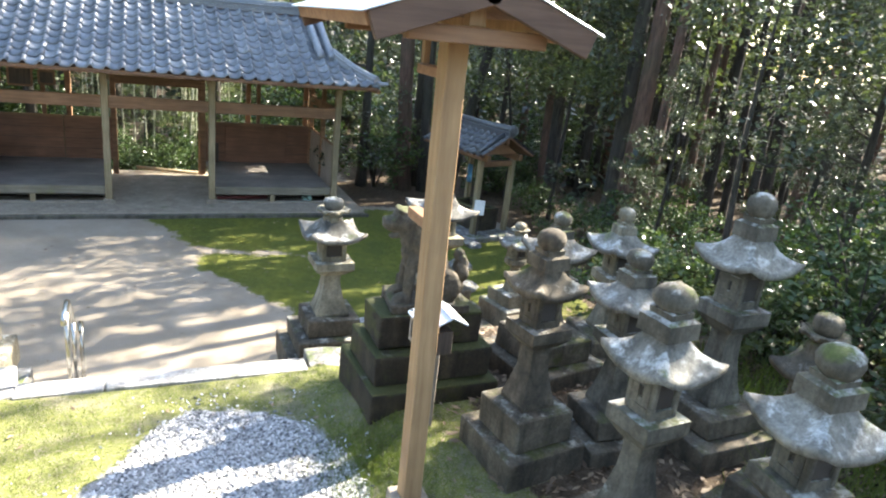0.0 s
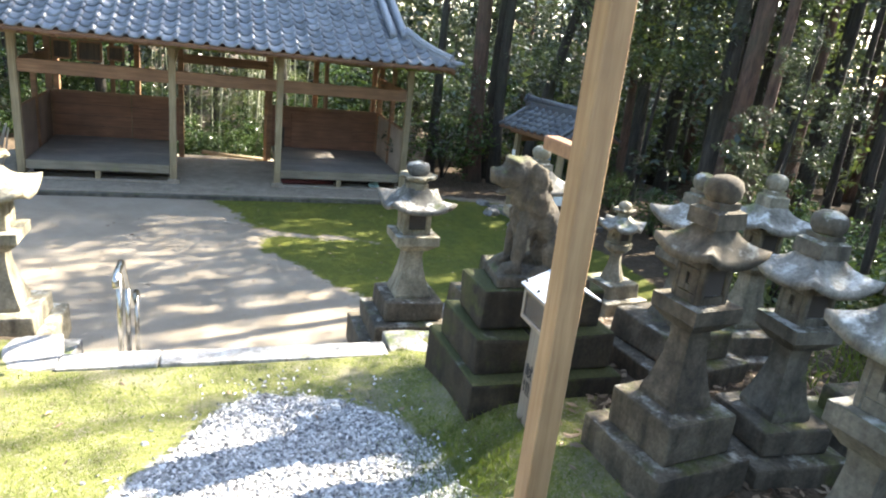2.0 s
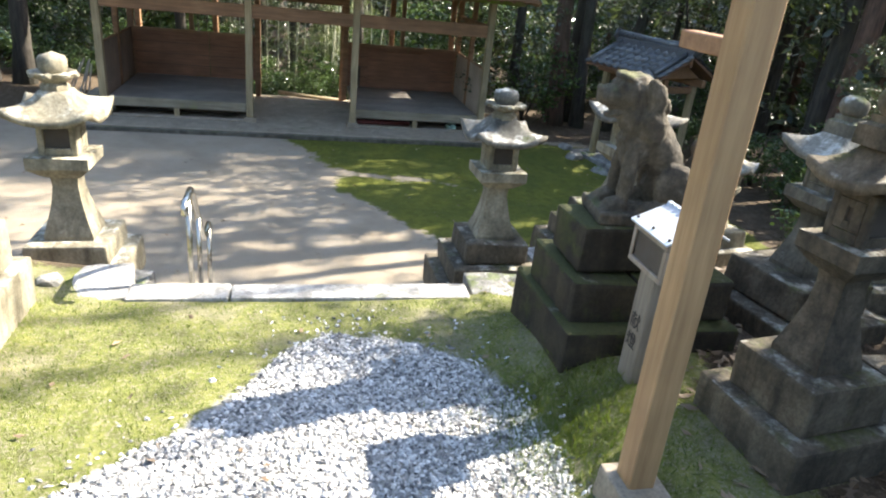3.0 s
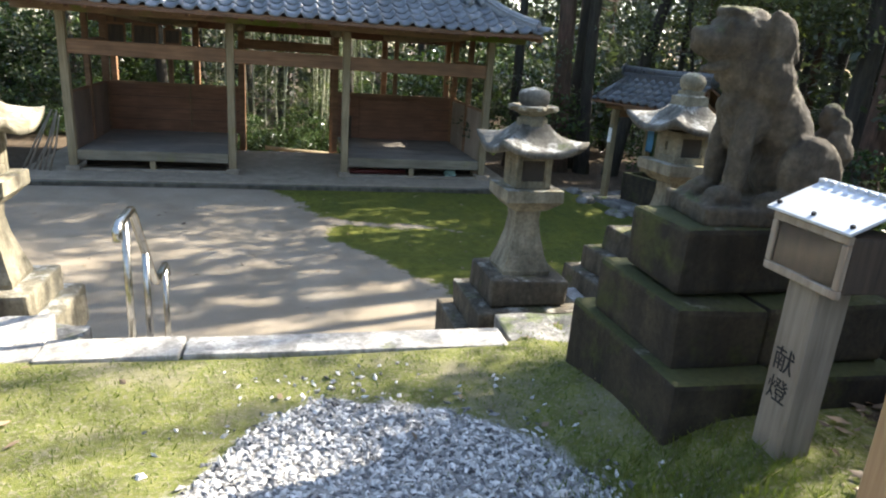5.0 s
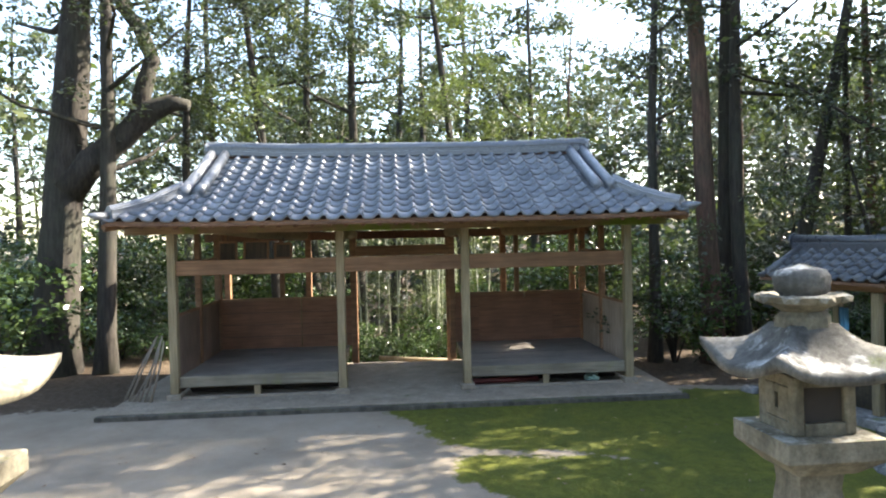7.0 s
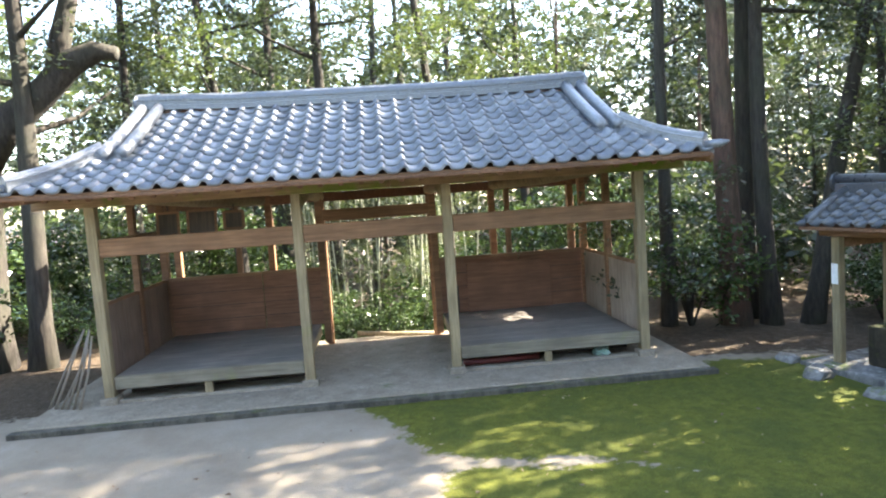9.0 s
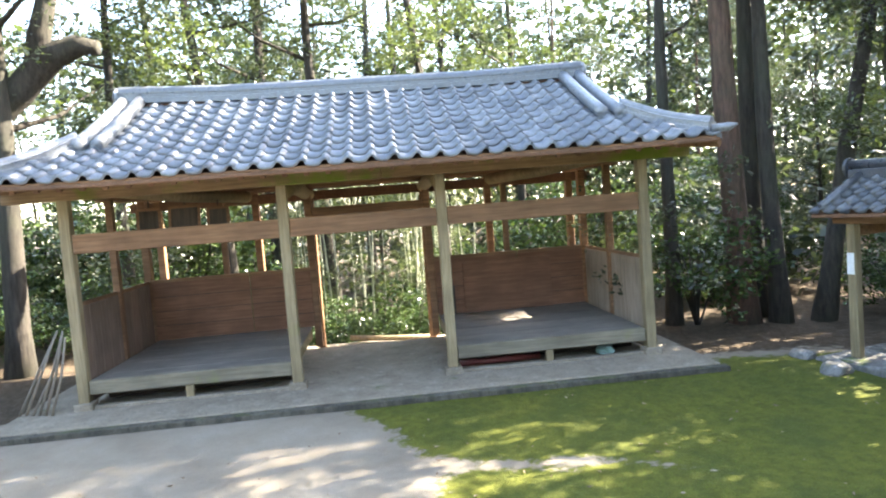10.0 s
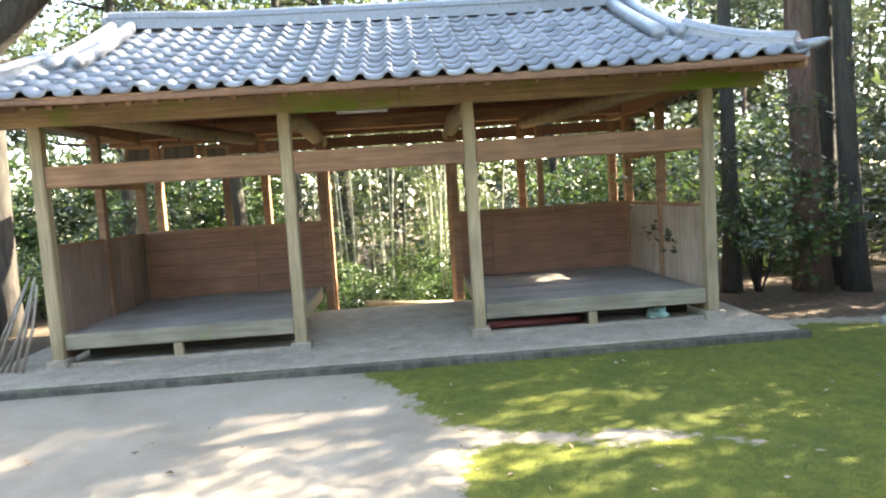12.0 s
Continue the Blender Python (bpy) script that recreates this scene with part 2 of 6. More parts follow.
def leaf_mat(name, stops, trans=0.34, rough=0.29):
    m, nt, b, co = base_mat(name)
    c = ramp(nt, island(nt), stops)
    n = noise_tex(nt, world_pos(nt), 0.5, 3, 0.5)
    c = mixc(nt, ramp(nt, n, [(0.35, (0, 0, 0)), (0.7, (0.6, 0.6, 0.6))]), c, stops[-1][1])
    nt.links.new(c, b.inputs["Base Color"])
    b.inputs["Roughness"].default_value = rough
    tr = nt.nodes.new("ShaderNodeBsdfTranslucent")
    nt.links.new(mixc(nt, 1.0, c, (1.0, 1.12, 0.6), "MULTIPLY"), tr.inputs["Color"])
    mx = nt.nodes.new("ShaderNodeMixShader")
    mx.inputs[0].default_value = trans
    nt.links.new(b.outputs[0], mx.inputs[1])
    nt.links.new(tr.outputs[0], mx.inputs[2])
    nt.links.new(mx.outputs[0], nt.nodes["Material Output"].inputs["Surface"])
    return m


LEAF_DARK = leaf_mat("evergreen_leaf", [(0.0, (0.024, 0.034, 0.024)), (0.6, (0.045, 0.060, 0.040)), (1.0, (0.09, 0.105, 0.06))])
LEAF_LIGHT = leaf_mat("broad_leaf", [(0.0, (0.04, 0.056, 0.026)), (0.6, (0.07, 0.094, 0.042)), (1.0, (0.14, 0.16, 0.065))], 0.4)
LEAF_SHRUB = leaf_mat("glossy_shrub_leaf", [(0.0, (0.025, 0.05, 0.022)), (0.7, (0.05, 0.085, 0.035)), (1.0, (0.10, 0.14, 0.05))], 0.25, 0.22)
LEAF_BAMBOO = leaf_mat("bamboo_leaf", [(0.0, (0.06, 0.078, 0.045)), (1.0, (0.13, 0.15, 0.085))], 0.4)
GRASS_BLADE = leaf_mat("grass_blade", [(0.0, (0.06, 0.10, 0.02)), (0.7, (0.10, 0.15, 0.02)), (1.0, (0.19, 0.21, 0.04))], 0.35, 0.6)
LITTER = leaf_mat("dry_leaf", [(0.0, (0.06, 0.035, 0.02)), (0.6, (0.16, 0.10, 0.055)), (1.0, (0.33, 0.25, 0.17))], 0.1, 0.6)


def bark_mat(name, dark, light, red=0.0):
    m, nt, b, co = base_mat(name)
    g = noise_tex(nt, co, 5.5, 8, 0.7, (3.2, 3.2, 0.5))
    w = noise_tex(nt, co, 0.9, 4, 0.6)
    c = mixc(nt, ramp(nt, g, [(0.36, (0, 0, 0)), (0.64, (1, 1, 1))]), dark, light)
    c = mixc(nt, ramp(nt, w, [(0.45, (0, 0, 0)), (0.7, (0.6, 0.6, 0.6))]), c, (0.05, 0.056, 0.034))
    nt.links.new(c, b.inputs["Base Color"])
    b.inputs["Roughness"].default_value = 0.95
    bump(nt, b, g, 0.9, 0.03)
    return m


BARK = bark_mat("grey_brown_bark", (0.018, 0.015, 0.012), (0.06, 0.05, 0.04))
BARK_RED = bark_mat("cedar_bark", (0.05, 0.028, 0.02), (0.15, 0.085, 0.06))
BAMBOO = plain("bamboo_culm", (0.40, 0.41, 0.30), 0.45, 0, 0.35, 3)


def pebble_mat():
    m, nt, b, co = base_mat("white_gravel")
    c = ramp(nt, island(nt), [(0.0, (0.07, 0.07, 0.075)), (0.28, (0.24, 0.24, 0.24)), (0.6, (0.48, 0.475, 0.46)), (1.0, (0.72, 0.71, 0.69))])
    n = noise_tex(nt, co, 60, 4, 0.6)
    c = mixc(nt, 0.3, c, ramp(nt, n, [(0.3, (0.2, 0.2, 0.2)), (0.7, (0.8, 0.8, 0.8))]), "OVERLAY")
    nt.links.new(c, b.inputs["Base Color"])
    b.inputs["Roughness"].default_value = 0.8
    return m


PEBBLE = pebble_mat()


# ---------------------------------------------------------------- building helpers
def finish(name, bm, material, smooth=False):
    me = bpy.data.meshes.new(name)
    bm.normal_update()
    bm.to_mesh(me)
    bm.free()
    me.materials.append(material)
    if smooth:
        me.polygons.foreach_set("use_smooth", [True] * len(me.polygons))
    return me


def part(name, bm, material, parent, label="", smooth=False):
    ob = new(name, finish(name, bm, material, smooth) if isinstance(bm, bmesh.types.BMesh) else bm)
    ob.parent = parent
    if label:
        tagged(ob, label=label)
    return ob


def thing(name, label, category, m=None, group="", kind=""):
    ob = tagged(new(name), label, category, group, kind)
    if m is not None:
        ob.matrix_world = m
    return ob


def raw(name, verts, faces, material, smooth=False):
    me = bpy.data.meshes.new(name)
    me.from_pydata([tuple(v) for v in verts], [], [tuple(f) for f in faces])
    me.materials.append(material)
    if smooth:
        me.polygons.foreach_set("use_smooth", [True] * len(me.polygons))
    me.update()
    return me


def box(bm, x0, x1, y0, y1, z0, z1, bevel=0.008, m=None, wear=0.0):
    """A box with rounded edges; wear shakes its corners."""
    made = bmesh.ops.create_cube(bm, size=1.0)["verts"]
    for v in made:
        v.co = Vector(((x0 + x1) / 2 + v.co.x * (x1 - x0), (y0 + y1) / 2 + v.co.y * (y1 - y0), (z0 + z1) / 2 + v.co.z * (z1 - z0)))
        if wear:
            v.co += Vector((random.uniform(-wear, wear), random.uniform(-wear, wear), random.uniform(-wear, wear)))
    if m is not None:
        bmesh.ops.transform(bm, matrix=m, verts=made)
    if bevel:
        es = {e for v in made for e in v.link_edges}
        bmesh.ops.bevel(bm, geom=list(es), offset=bevel, segments=1 if bevel < 0.012 else 2, affect="EDGES", profile=0.6)
    return bm


def boxed(*a, **k):
    return box(bmesh.new(), *a, **k)


def lathe(bm, rings, sides=24, rough=0.0, m=None, close=True):
    """Rings (radius, z) turned into a solid; sides may be 4, 6, 8 for cut stone."""
    loops = []
    off = math.pi / sides
    for r, z in rings:
        loop = []
        for i in range(sides):
            a = off + 2 * math.pi * i / sides
            k = r * (1 + random.uniform(-rough, rough))
            loop.append(bm.verts.new((k * math.cos(a), k * math.sin(a), z)))
        loops.append(loop)
    for a, b in zip(loops, loops[1:]):
        for i in range(sides):
            j = (i + 1) % sides
            bm.faces.new((a[i], a[j], b[j], b[i]))
    if close:
        bm.faces.new(list(reversed(loops[0])))
        bm.faces.new(loops[-1])
    if m is not None:
        bmesh.ops.transform(bm, matrix=m, verts=[v for l in loops for v in l])
    return bm


def tube(bm, path, radii, sides=10, cap=True):
    """A tapered tube along points."""
    loops = []
    prev = Vector((1, 0, 0))
    for i, p in enumerate(path):
        p = Vector(p)
        a, b = Vector(path[max(i - 1, 0)]), Vector(path[min(i + 1, len(path) - 1)])
        d = (b - a).normalized()
        u = (prev - d * prev.dot(d))
        u = u.normalized() if u.length > 1e-4 else d.orthogonal().normalized()
        prev = u
        w = d.cross(u)
        loops.append([bm.verts.new(p + radii[i] * (u * math.cos(2 * math.pi * k / sides) + w * math.sin(2 * math.pi * k / sides))) for k in range(sides)])
    for a, b in zip(loops, loops[1:]):
        for i in range(sides):
            j = (i + 1) % sides
            bm.faces.new((a[i], a[j], b[j], b[i]))
    if cap:
        bm.faces.new(list(reversed(loops[0])))
        bm.faces.new(loops[-1])
    return bm


def smooth01(a, b, x):
    t = min(1.0, max(0.0, (x - a) / (b - a)))
    return t * t * (3 - 2 * t)


# ---------------------------------------------------------------- ground
COURT, TERRACE = -2.40, -1.28
STAIR_L, STAIR_R, KERB_Y = -0.50, 1.84, 5.34


def height(x, y):
    t = TERRACE + 0.22 * smooth01(1.75, 2.4, x) * smooth01(5.3, 4.5, y) + 0.10 * smooth01(-0.6, -1.6, x)
    lane = smooth01(STAIR_L - 0.25, STAIR_L, x) * smooth01(STAIR_R + 0.25, STAIR_R, x)
    soft = smooth01(5.7, 7.6, y)
    s = lane * smooth01(KERB_Y + 0.05, KERB_Y + 0.2, y) + (1 - lane) * soft
    z = t + (COURT - t) * s
    # flat bed for the lantern beside the steps
    bed = smooth01(STAIR_R, STAIR_R + 0.1, x) * smooth01(3.1, 2.9, x)
    low = t + (-1.98 - t) * smooth01(5.70, 5.88, y)
    low += (COURT - low) * smooth01(7.1, 7.9, y)
    z += (low - z) * bed
    hill = max(0.0, 2.45 - y) * 0.66
    hill = min(hill, 1.75)
    z += hill * smooth01(2.6, 1.75, x) + 0.6 * smooth01(0.6, -2.5, y) * smooth01(1.75, 2.6, x)
    d = math.hypot(max(0, abs(x - 1.5) - 7.5), max(0, y - 18, -2 - y))
    if d > 0:
        z += min(d, 12) * 0.05 * (0.4 + noise.noise((x * 0.08, y * 0.08, 3.0))) + smooth01(0, 3, d) * 0.25 * noise.noise((x * 0.35, y * 0.35, 0))
    z += 0.075 * smooth01(12.2, 13.6, y) * smooth01(-7.0, -4.5, x) * smooth01(8.0, 5.5, x) * smooth01(17.6, 17.0, y)
    z -= (0.14 * smooth01(17.1, 17.6, y) + 1.7 * smooth01(18.75, 21.5, y)) * smooth01(-4.6, -2.9, x) * smooth01(7.0, 5.2, x)
    z += 0.03 * noise.noise((x * 0.8, y * 0.8, 1.0)) * (0.3 + smooth01(4, 0, abs(y - 3)))
    return z


def graded(lo, hi, fine_lo, fine_hi, step, grow=1.22):
    mid = list(np.arange(fine_lo, fine_hi + 1e-6, step))
    up, s = [], step
    while (up[-1] if up else fine_hi) < hi:
        s *= grow
        up.append((up[-1] if up else fine_hi) + s)
    down, s = [], step
    while (down[-1] if down else fine_lo) > lo:
        s *= grow
        down.append((down[-1] if down else fine_lo) - s)
    return list(reversed(down)) + mid + up


def inside_moss(x, y):
    """Signed reach into the moss of the court: positive inside."""
    # left border of the moss, from the pavilion to the steps
    pts = [(5.2, 2.9), (7.5, 2.75), (9.1, 2.45), (10.2, 1.75), (11.0, 1.3), (11.7, 1.25), (12.3, 1.05), (13.0, 0.85), (13.7, 0.45)]
    if y <= pts[0][0]:
        left = pts[0][1]
    else:
        left = pts[-1][1]
        for (a, xa), (b, xb) in zip(pts, pts[1:]):
            if a <= y <= b:
                left = xa + (xb - xa) * (y - a) / (b - a)
    return min(x - left, 7.4 - x, 14.2 - y, y - 7.4)


def path_gap(x, y):
    """The washed-out rill that runs into the moss."""
    c = 11.95 - 0.30 * smooth01(1.0, 2.6, x) - 0.9 * smooth01(2.6, 4.4, x)
    w = 0.13 + 0.10 * smooth01(1.9, 1.1, x) - 0.10 * smooth01(2.2, 3.4, x) + 0.10 * noise.noise((x * 2.2, y * 1.5, 11.0))
    return (abs(y - c) - w) * 0.8 if x < 3.6 else 1.0


def gravel_reach(x, y):
    """Signed reach into the gravel, which spreads from the stairs' foot in a rounded tongue."""
    w = 1.05 - 0.40 * smooth01(3.5, 4.6, y) if x < 0.9 else 0.95
    tongue = 1.0 - math.hypot((x - 0.9) / (w + 0.6 * smooth01(4.1, 3.0, y) * (x < 0.9)), max(0.0, y - 3.75) / 1.15)
    return min(tongue, y - 2.2)


xs = graded(-160, 160, -4.6, 8.0, 0.10)
ys = graded(-90, 220, 1.6, 14.4, 0.10)
gv, gf, a_sand, a_moss, a_grass, a_grit = [], [], [], [], [], []
for yy in ys:
    for xx in xs:
        gv.append((xx, yy, height(xx, yy)))
        wob = 0.25 * noise.noise((xx * 1.3, yy * 1.3, 5.0)) + 0.12 * noise.noise((xx * 4, yy * 4, 7.0))
        court = min(yy - 6.3, 14.5 - yy, xx + 6.2, 7.0 - xx) + wob
        court = max(court, min(yy - 17.0, 19.0 - yy, xx + 3.5, 5.6 - xx))
        a_sand.append(0.5 + 0.5 * max(-1, min(1, court / 0.5)) if yy > 5.5 else 0.0)
        ms = min(inside_moss(xx, yy) + wob * 0.6, path_gap(xx, yy) * 1.6 + wob * 0.3)
        a_moss.append(0.5 + 0.5 * max(-1, min(1, ms / 0.35)))
        gr = min(5.75 - yy, xx + 4.5, 2.9 - xx, yy - 1.8) + wob
        a_grass.append(0.5 + 0.5 * max(-1, min(1, gr / 0.4)))
        a_grit.append(0.5 + 0.5 * max(-1, min(1, gravel_reach(xx, yy) / 0.2 + wob)) if yy < 5.3 else 0.0)
w = len(xs)
for j in range(len(ys) - 1):
    for i in range(w - 1):
        gf.append((j * w + i, j * w + i + 1, (j + 1) * w + i + 1, (j + 1) * w + i))
gme = raw("ground", gv, gf, GROUND, True)
for nm, vals in (("sand", a_sand), ("moss", a_moss), ("grass", a_grass), ("grit", a_grit)):
    at = gme.attributes.new(nm, "FLOAT", "POINT")
    at.data.foreach_set("value", vals)
ground = tagged(new("ground", gme), "sandy shrine court with yellow-green moss and leaf-littered woodland floor", "ground", kind="structure")

# stone steps down to the court, with the kerb at their top
steps = thing("steps_down", "worn granite steps leading down from the terrace to the court", "steps", kind="structure")
rise, tread = (TERRACE - COURT) / 6, 0.31
jx = 0.155
part("kerb_stone", boxed(STAIR_L, jx - 0.006, KERB_Y, KERB_Y + 0.23, TERRACE - rise, TERRACE + 0.015, 0.014, wear=0.006), KERB_STONE, steps, "pale granite kerb stone")
part("kerb_stone", boxed(jx + 0.006, STAIR_R, KERB_Y + 0.006, KERB_Y + 0.235, TERRACE - rise, TERRACE + 0.012, 0.014, wear=0.006), KERB_STONE, steps, "pale granite kerb stone")
for i in range(1, 6):
    cut = random.uniform(0.2, 1.1)
    z1 = TERRACE - rise * i
    y0 = KERB_Y + 0.235 + tread * (i - 1)
    for xa, xb in ((STAIR_L, cut - 0.005), (cut + 0.005, STAIR_R)):
        part("step_stone", boxed(xa, xb, y0, y0 + tread + 0.05, COURT - 0.1, z1, 0.014, wear=0.004), KERB_STONE, steps)
# stone steps by which the walker comes down to the terrace
stairs = thing("steps_up", "old granite steps rising from the terrace to the upper shrine", "steps", kind="structure")
for i in range(9):
    y1 = 2.35 - 0.27 * i
    part("step_stone", boxed(-0.9, 1.75, y1 - 0.32, y1, TERRACE - 0.2, TERRACE + 0.175 * (i + 1), 0.014, wear=0.004), STONE_GREY, stairs)
part("landing", boxed(-2.0, 2.1, -4.0, -0.08, TERRACE, TERRACE + 1.585, 0.02), STONE_GREY, stairs)
# ---------------------------------------------------------------- the open pavilion
PX = (-2.86, -0.257, 1.732, 4.40)
FRONT, BACK, RIDGE_Y, REAR_EAVE = 14.60, 17.25, 16.60, 19.40
BASE, EAVE_Y, EAVE_Z = -2.25, 13.72, 0.50
XC, HALF = 0.765, 4.30
GX = 3.53                       # half length of the ridge
TOP_Z = 1.80                    # tiles at the ridge

pavilion = thing("pavilion", "open wooden shrine pavilion with grey tiled roof on concrete base", "pavilion", pose(XC, FRONT, BASE))
INV = pavilion.matrix_world.inverted()


def pv(name, bm, material, label="", parent=None, smooth=False):
    """A part of the pavilion, given in world metres."""
    bmesh.ops.transform(bm, matrix=INV, verts=bm.verts)
    return part(name, bm, material, parent or pavilion, label, smooth)


# base slab with its front kerb
pv("base_slab", boxed(-3.65, 4.95, 13.80, 17.10, COURT - 0.1, BASE, 0.015), CONCRETE, "grey concrete base slab")
pv("base_kerb", boxed(-3.70, 5.0, 13.66, 13.797, COURT - 0.1, BASE - 0.012, 0.012), KERB_DARK, "stained dark concrete kerb")
for i, x in enumerate(PX):
    pv("footing", boxed(x - 0.11, x + 0.11, FRONT - 0.11, FRONT + 0.11, BASE - 0.02, BASE + 0.09, 0.015), CONCRETE)
    pv("post", boxed(x - 0.065, x + 0.065, FRONT - 0.065, FRONT + 0.065, BASE + 0.08, 0.34, 0.01), POST_WOOD, "weathered pale wooden post")
for x in (PX[0], PX[1] + 0.03, PX[2], PX[3]):
    pv("post", boxed(x - 0.06, x + 0.06, BACK - 0.06, BACK + 0.06, BASE, 0.40, 0.01), BEAM_WOOD)
for x in (PX[0], -1.2, PX[1], PX[2], 2.9, PX[3]):
    pv("post", boxed(x - 0.06, x + 0.06, 17.95, 18.07, COURT - 0.05, 0.40, 0.01), BEAM_WOOD)
for y in (15.95,):
    for x in (PX[0], PX[3]):
        pv("post", boxed(x - 0.05, x + 0.05, y - 0.05, y + 0.05, BASE, 0.40, 0.01), BEAM_WOOD)
for x in (-1.62, 3.05):
    pv("post", boxed(x - 0.045, x + 0.045, BACK - 0.045, BACK + 0.045, BASE, 0.40, 0.01), BEAM_WOOD)
# beams
pv("eave_beam", boxed(-3.55, 1.0, FRONT - 0.075, FRONT + 0.075, 0.33, 0.53, 0.012), EAVE_WOOD, "mossy wooden eave beam")
pv("eave_beam", boxed(1.004, 5.05, FRONT - 0.073, FRONT + 0.073, 0.332, 0.528, 0.012), EAVE_WOOD, "mossy wooden eave beam")
for a, b in zip(PX, PX[1:]):
    pv("tie_beam", boxed(a + 0.066, b - 0.066, FRONT - 0.05, FRONT + 0.05, -0.32, -0.085, 0.01), BEAM_WOOD, "brown wooden tie beam")
pv("rear_beam", boxed(-3.55, 5.05, BACK - 0.07, BACK + 0.07, 0.40, 0.58, 0.012), BEAM_WOOD)
pv("rear_beam", boxed(-3.55, 5.05, 17.94, 18.08, 0.40, 0.58, 0.012), BEAM_WOOD)
for za, zb in ((0.20, 0.365), (0.585, 0.76), (0.765, 0.95)):
    pv("rear_board", boxed(-3.3, 4.8, 17.955, 17.985, za, zb, 0.004), RAFTER_WOOD)
pv("lintel", boxed(PX[1] + 0.09, PX[2] - 0.06, BACK - 0.05, BACK + 0.05, -0.14, 0.06, 0.01), BEAM_WOOD)
for x in (PX[0], PX[3]):
    pv("side_beam", boxed(x - 0.07, x + 0.07, FRONT + 0.076, 17.94, 0.36, 0.55, 0.012), BEAM_WOOD)
    pv("side_rail", boxed(x - 0.04, x + 0.04, FRONT + 0.066, BACK - 0.06, -0.30, -0.10, 0.01), BEAM_WOOD)
# heavy cross beams, bowed as grown
for x in (PX[1], PX[2]):
    bm = bmesh.new()
    tube(bm, [(x, FRONT + 0.08, 0.22), (x + 0.02, 15.4, 0.34), (x, 16.4, 0.36), (x, BACK, 0.30), (x, 17.95, 0.30)], [0.085, 0.11, 0.115, 0.10, 0.09], 8)
    pv("cross_beam", bm, POST_WOOD, "thick grey roof beam", smooth=True)
for x0, x1 in ((-1.1, -2.3), (2.75, 3.9)):
    bm = bmesh.new()
    tube(bm, [(x1, FRONT + 0.1, 0.40), ((x0 + x1) / 2, 15.5, 0.33), (x0, 16.8, 0.30)], [0.07, 0.09, 0.09], 8)
    pv("brace_beam", bm, POST_WOOD, smooth=True)
for y, z in ((15.5, 0.62), (16.6, 0.70), (17.6, 0.62)):
    pv("purlin", boxed(-3.2, 4.7, y - 0.05, y + 0.05, z, z + 0.11, 0.01), RAFTER_WOOD)


def dais(x0, x1, name, legs):
    d = pv(name, boxed(x0, x1, FRONT - 0.03, FRONT + 0.05, -2.07, -1.90, 0.01), GREY_BOARD, "raised plank dais with grey boards")
    n = 9
    y0, y1 = FRONT + 0.055, BACK - 0.05
    for i in range(n):
        a, b = y0 + (y1 - y0) * i / n, y0 + (y1 - y0) * (i + 1) / n - 0.006
        pv("floor_board", boxed(x0, x1, a, b, -1.945, -1.903 + random.uniform(-0.002, 0.002), 0.004), DAIS_WOOD, parent=d)
    pv("floor_beam", boxed(x0 + 0.003, x0 + 0.07, y0, y1, -2.09, -1.948, 0.006), POST_WOOD, parent=d)
    pv("floor_beam", boxed(x1 - 0.07, x1 - 0.003, y0, y1, -2.09, -1.948, 0.006), POST_WOOD, parent=d)
    for x in legs:
        pv("leg", boxed(x - 0.05, x + 0.05, FRONT - 0.02, FRONT + 0.045, BASE, -2.072, 0.008), POST_WOOD, parent=d)
    # dark sheet standing in for the deep shade under the dais
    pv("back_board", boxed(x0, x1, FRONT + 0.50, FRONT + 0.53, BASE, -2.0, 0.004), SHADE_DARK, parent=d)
    pv("foot_sill", boxed(x0, x1, FRONT - 0.04, FRONT + 0.05, BASE - 0.01, BASE + 0.035, 0.006), CONCRETE, parent=d)


dais(PX[0] + 0.07, PX[1] - 0.07, "dais", (-1.60,))
dais(PX[2] + 0.07, PX[3] - 0.07, "dais", (3.02,))
# waist-high board walls
for x0, x1, cuts in ((PX[0] + 0.06, PX[1] - 0.0, (-1.25,)), (PX[2] + 0.06, PX[3] - 0.06, (3.2,))):
    marks = [x0, *cuts, x1]
    for a, b in zip(marks, marks[1:]):
        wall = pv("back_panel", boxed(a, b - 0.012, BACK - 0.075, BACK - 0.05, -1.90, -0.97, 0.004), PANEL_WOOD, "red-brown board panel")
        pv("panel_rail", boxed(a, b - 0.012, BACK - 0.10, BACK - 0.045, -0.968, -0.915, 0.006), BEAM_WOOD, parent=wall)
        for k in range(1, 4):
            z = -1.90 + 0.93 * k / 4
            pv("seam_batten", boxed(a + 0.01, b - 0.02, BACK - 0.079, BACK - 0.0765, z - 0.004, z + 0.004, 0), SHADE_DARK, parent=wall)
for x, mat, lab in ((PX[0], SIDE_WOOD, "grey-brown side boards"), (PX[3], PALE_WOOD, "pale grey weathered side boards")):
    side = pv("side_panel", boxed(x - 0.012, x + 0.012, FRONT + 0.07, BACK - 0.06, -0.98, -0.93, 0.004), BEAM_WOOD, lab)
    n = 9
    for i in range(n):
        a = FRONT + 0.07 + (BACK - 0.13 - FRONT) * i / n
        b = FRONT + 0.07 + (BACK - 0.13 - FRONT) * (i + 1) / n - 0.005
        pv("board", boxed(x - 0.014, x + 0.014, a, b, -2.20, -0.982 + random.uniform(-0.003, 0.003), 0.003), mat, parent=side)
